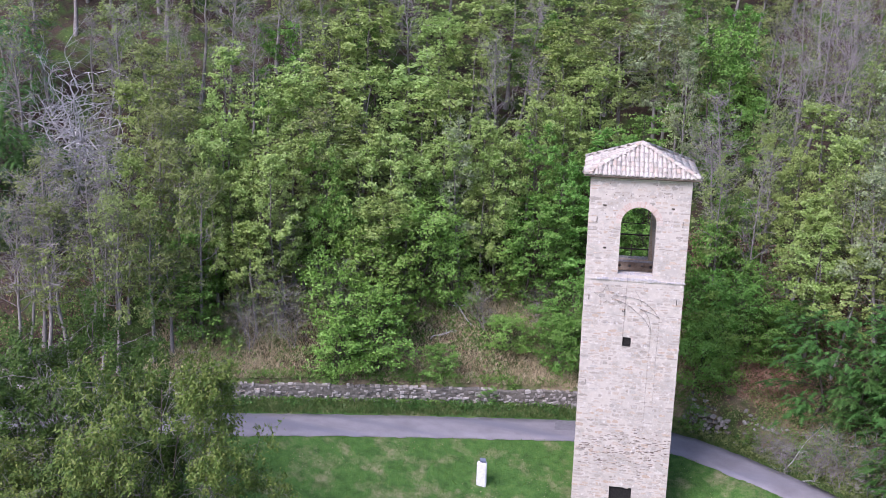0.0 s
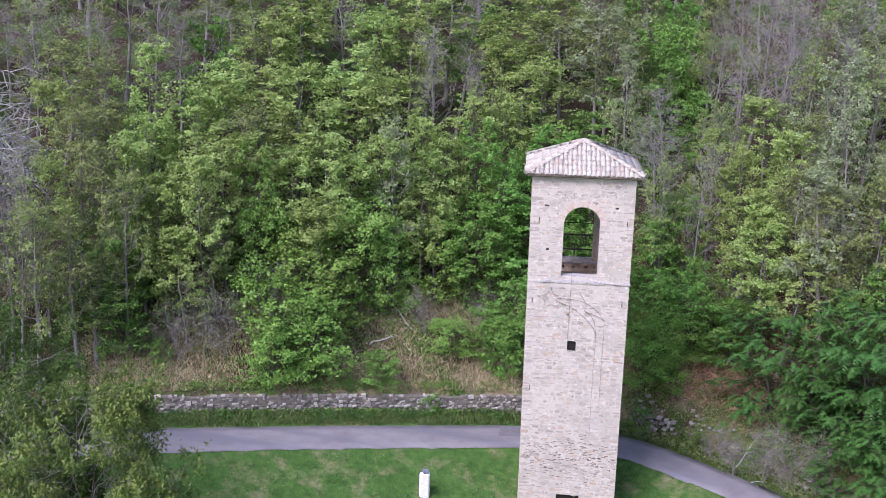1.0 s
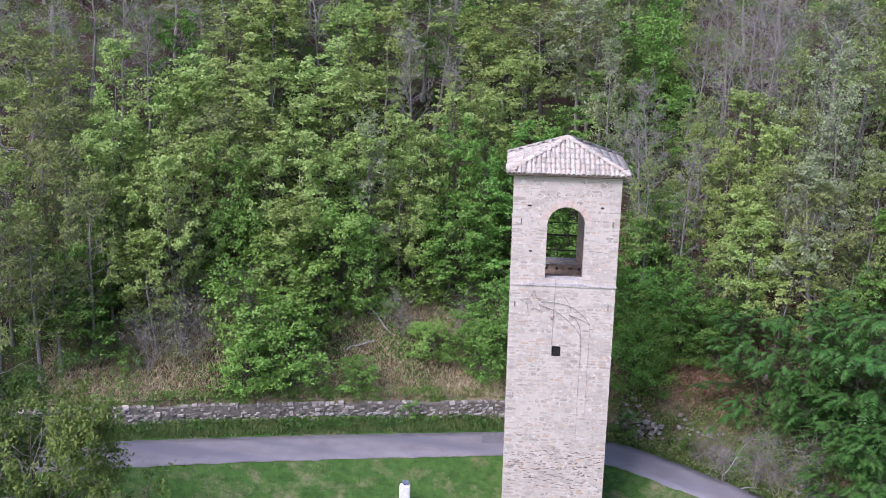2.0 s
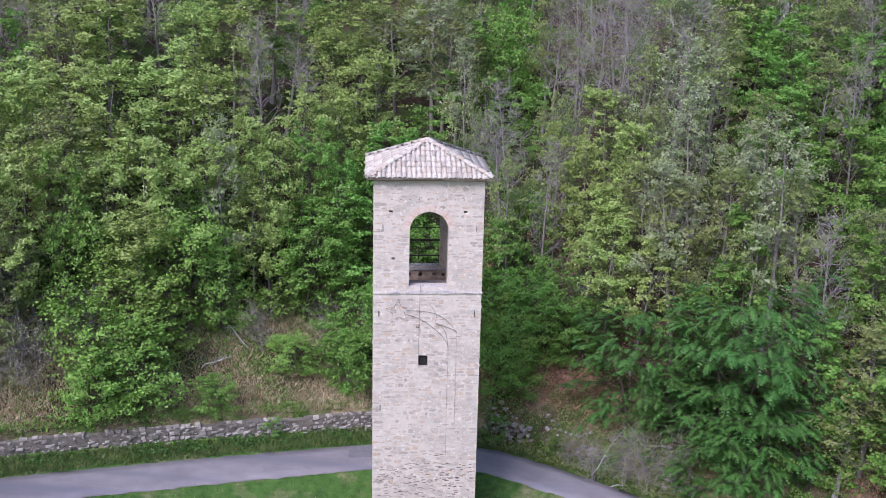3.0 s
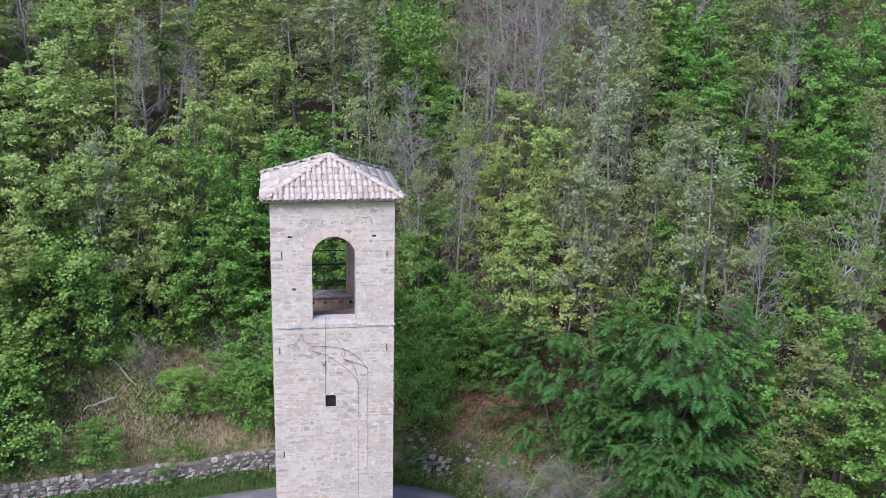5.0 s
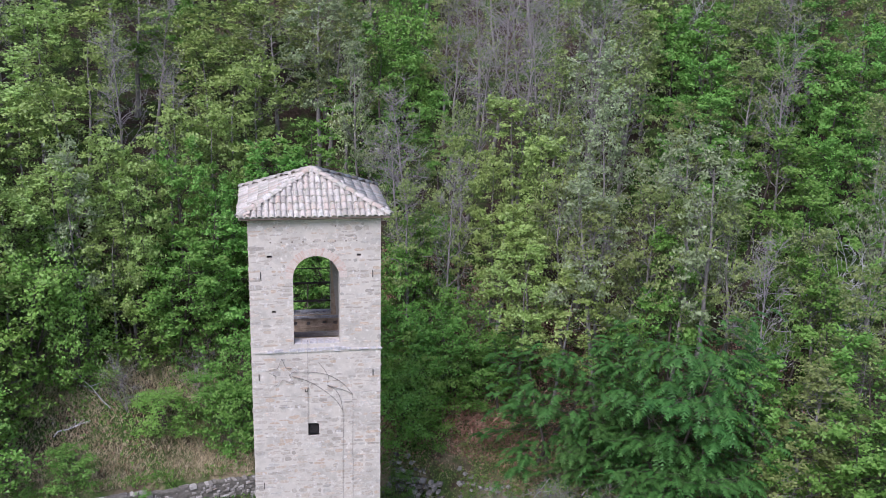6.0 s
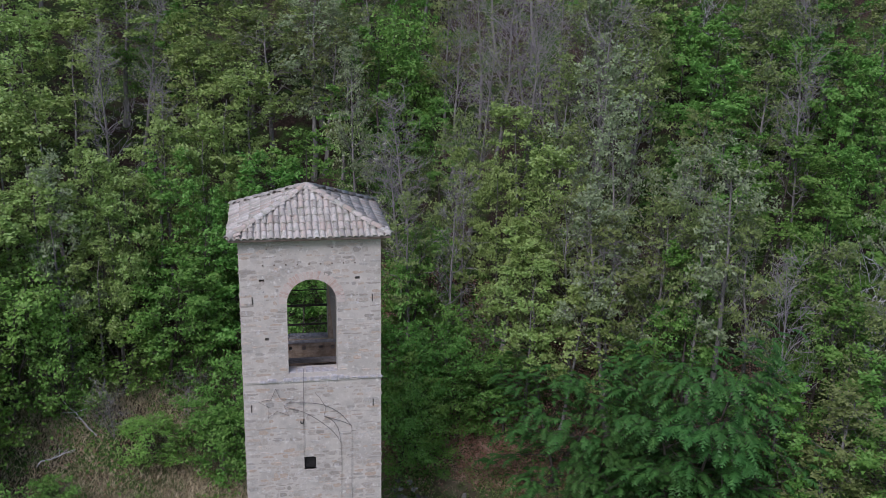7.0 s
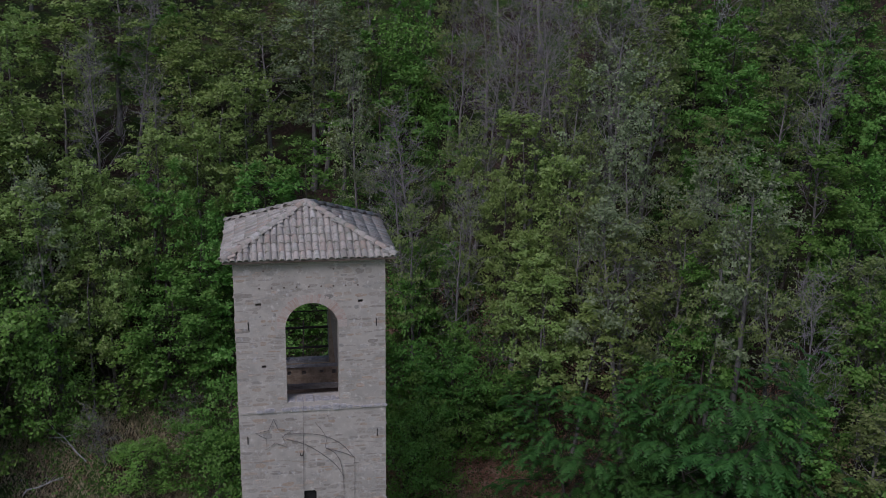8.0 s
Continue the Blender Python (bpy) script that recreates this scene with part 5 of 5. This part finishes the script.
def rough_block():
    v = [(x + wrng.uniform(-0.06, 0.06), y + wrng.uniform(-0.07, 0.07), z + wrng.uniform(-0.06, 0.06)) for x in (-0.5, 0.5) for y in (-0.5, 0.5) for z in (-0.5, 0.5)]
    v += [(wrng.uniform(-0.15, 0.15), -0.5 - wrng.uniform(0.02, 0.08), wrng.uniform(-0.15, 0.15))]
    f = [(0, 1, 3, 2), (4, 6, 7, 5), (2, 3, 7, 6), (0, 2, 6, 4), (1, 5, 7, 3), (0, 4, 8), (4, 5, 8), (5, 1, 8), (1, 0, 8)]
    return v, f


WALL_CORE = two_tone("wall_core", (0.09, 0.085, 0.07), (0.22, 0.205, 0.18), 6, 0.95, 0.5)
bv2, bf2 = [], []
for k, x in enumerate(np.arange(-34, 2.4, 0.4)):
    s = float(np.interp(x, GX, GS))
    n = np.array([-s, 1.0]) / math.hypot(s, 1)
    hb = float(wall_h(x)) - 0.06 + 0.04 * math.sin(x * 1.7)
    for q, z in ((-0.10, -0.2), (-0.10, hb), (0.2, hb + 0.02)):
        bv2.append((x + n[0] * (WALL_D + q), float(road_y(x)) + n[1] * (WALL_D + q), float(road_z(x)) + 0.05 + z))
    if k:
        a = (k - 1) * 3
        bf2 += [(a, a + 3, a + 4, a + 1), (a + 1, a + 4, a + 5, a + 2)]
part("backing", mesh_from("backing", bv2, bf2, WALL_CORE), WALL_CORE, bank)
BLOCKS = [rough_block() for _ in range(10)]
BLOCK_MESH = [mesh_from("stone", v, f, WALL_ONE) for v, f in BLOCKS]
wv, wf, singles = [], [], 0
for row in range(9):
    x = -34.0
    while x < 11.5:
        w = wrng.uniform(0.09, 0.32 if x < 2.2 else 0.24)
        h = 0.112
        zc = row * h + 0.05
        top = float(wall_h(x)) - 0.02 + 0.04 * math.sin(x * 1.7) + 0.02 * math.sin(x * 4.1)
        gap = x > 2.2 and (wrng.random() < 0.35 or math.sin(x * 2.1) + 0.5 * math.sin(x * 5.3) < -0.1)
        if zc < top - 0.03 and not gap and wrng.random() > (0.14 if row < 7 else 0.4):
            s = float(np.interp(x, GX, GS))
            n = np.array([-s, 1.0]) / math.hypot(s, 1)
            px, py = x + n[0] * WALL_D, float(road_y(x)) + n[1] * WALL_D
            m = Matrix.LocRotScale((px + n[0] * wrng.uniform(-0.06, 0.06), py + n[1] * wrng.uniform(-0.06, 0.06) + row * 0.008, float(road_z(x)) + 0.08 + zc + wrng.uniform(-0.015, 0.015)),
                                   Euler((wrng.uniform(-0.15, 0.15), wrng.uniform(-0.12, 0.12), math.atan(s) + wrng.uniform(-0.25, 0.25))), (w * 0.985, wrng.uniform(0.22, 0.34), h * wrng.uniform(0.75, 1.25)))
            k = wrng.randrange(10)
            if -10 < x < 1 and row > 2 and singles < 290:
                ob = part("stone", BLOCK_MESH[k], WALL_ONE, bank)
                ob.matrix_basis = m
                singles += 1
            else:
                o = len(wv)
                wv += [tuple(m @ Vector(q)) for q in BLOCKS[k][0]]
                wf += [tuple(i + o for i in q) for q in BLOCKS[k][1]]
        x += w
for k in range(300):
    # stones that slid from the crumbled stretch
    x = wrng.uniform(2.5, 9.5)
    if math.sin(x * 2.6) + wrng.uniform(-0.5, 0.5) < -0.3:
        continue
    s = float(np.interp(x, GX, GS))
    d = WALL_D + wrng.gauss(0.05, 0.28)
    px, py = x - s / math.hypot(s, 1) * d, float(road_y(x)) + d / math.hypot(s, 1)
    w = wrng.uniform(0.08, 0.22)
    m = Matrix.LocRotScale((px, py, gz(px, py) + 0.1 * w + 0.12 * wrng.random()), Euler([wrng.uniform(-0.4, 0.4) for _ in range(2)] + [wrng.uniform(0, 3.1)]), (w, w * 0.8, w * 0.5))
    o, q = len(wv), BLOCKS[k % 10]
    wv += [tuple(m @ Vector(p)) for p in q[0]]
    wf += [tuple(i + o for i in p) for p in q[1]]
tagged(part("rubble", mesh_from("rubble", wv, wf, WALL_MANY), WALL_MANY, bank), kind="stuff")

# ---- marker pillar on the lawn ----
SX, SY = -5.9, -2.5
SZ = gz(SX, SY)
pillar = new("marker_pillar")
pillar.matrix_basis = pose(SX, SY, SZ)
tagged(pillar, "slim whitish marker pillar standing on the lawn", "marker")
bpy.context.view_layer.update()
bm = box_bm(SX - 0.21, SX + 0.21, SY - 0.15, SY + 0.15, SZ - 0.15, SZ + 1.02, 0.03)
part("shaft", bm, CREAM, pillar)
plate = box_bm(-0.13, 0.13, -0.10, 0.10, -0.015, 0.015, 0.006)
bmesh.ops.transform(plate, matrix=pose(SX + 0.03, SY, SZ + 1.13, 28, 12, 20), verts=plate.verts[:])
part("plate", plate, BLUE_METAL, pillar, "small tilted dark metal plate")
part("bracket", box_bm(SX - 0.03, SX + 0.05, SY - 0.03, SY + 0.03, SZ + 1.0, SZ + 1.13), IRON, pillar)

# ---- dead wood on the bank ----
def dead_branch(x, y, length, az, el, seed):
    rng = np.random.default_rng(seed)
    v, f = [], []
    d = np.array([math.cos(az) * math.cos(el), math.sin(az) * math.cos(el), math.sin(el)])
    p = np.array([x, y, gz(x, y) + 0.05])
    pts = [p + d * length * k / 5 + rng.normal(0, 0.05, 3) * (k > 0) for k in range(6)]
    tube_into(v, f, pts, [0.03, 0.027, 0.023, 0.018, 0.012, 0.007], 5)
    for k in (2, 3, 3, 4):
        e = d + rng.normal(0, 0.7, 3)
        e /= np.linalg.norm(e)
        tube_into(v, f, [pts[k], pts[k] + e * length * 0.14, pts[k] + e * length * 0.28 + rng.normal(0, 0.05, 3)], [0.013, 0.009, 0.005], 4)
    tagged(new("fallen_branch", mesh_from("fallen_branch", v, f, BARK["white"], True)), "bleached fallen branch lying on the bank", "branch", group="dead wood on the bank")


dead_branch(-7.78, 6.93, 1.93, 2.94, 0.88, 1)
dead_branch(-9.66, 5.37, 1.46, 0.20, 0.36, 2)
dead_branch(-9.77, 5.96, 0.88, 2.94, -1.37, 3)
dead_branch(7.64, 2.61, 2.72, 0.20, 1.00, 4)
dead_branch(9.10, 2.86, 1.86, 0.20, 1.06, 5)
dead_branch(8.25, 1.74, 2.27, 0.20, -0.11, 6)
# pieces of the tower's upper front, last
for r in near_rects:
    cx, cz, w, h, p = stone_size(r, srng)
    s = part("stone", srng.choice(STONES), STONE_ONE, tower)
    s.matrix_parent_inverse = tower.matrix_basis.inverted()
    s.matrix_basis = Matrix.LocRotScale((cx, -TW + 0.004, cz), None, (w, p, h))
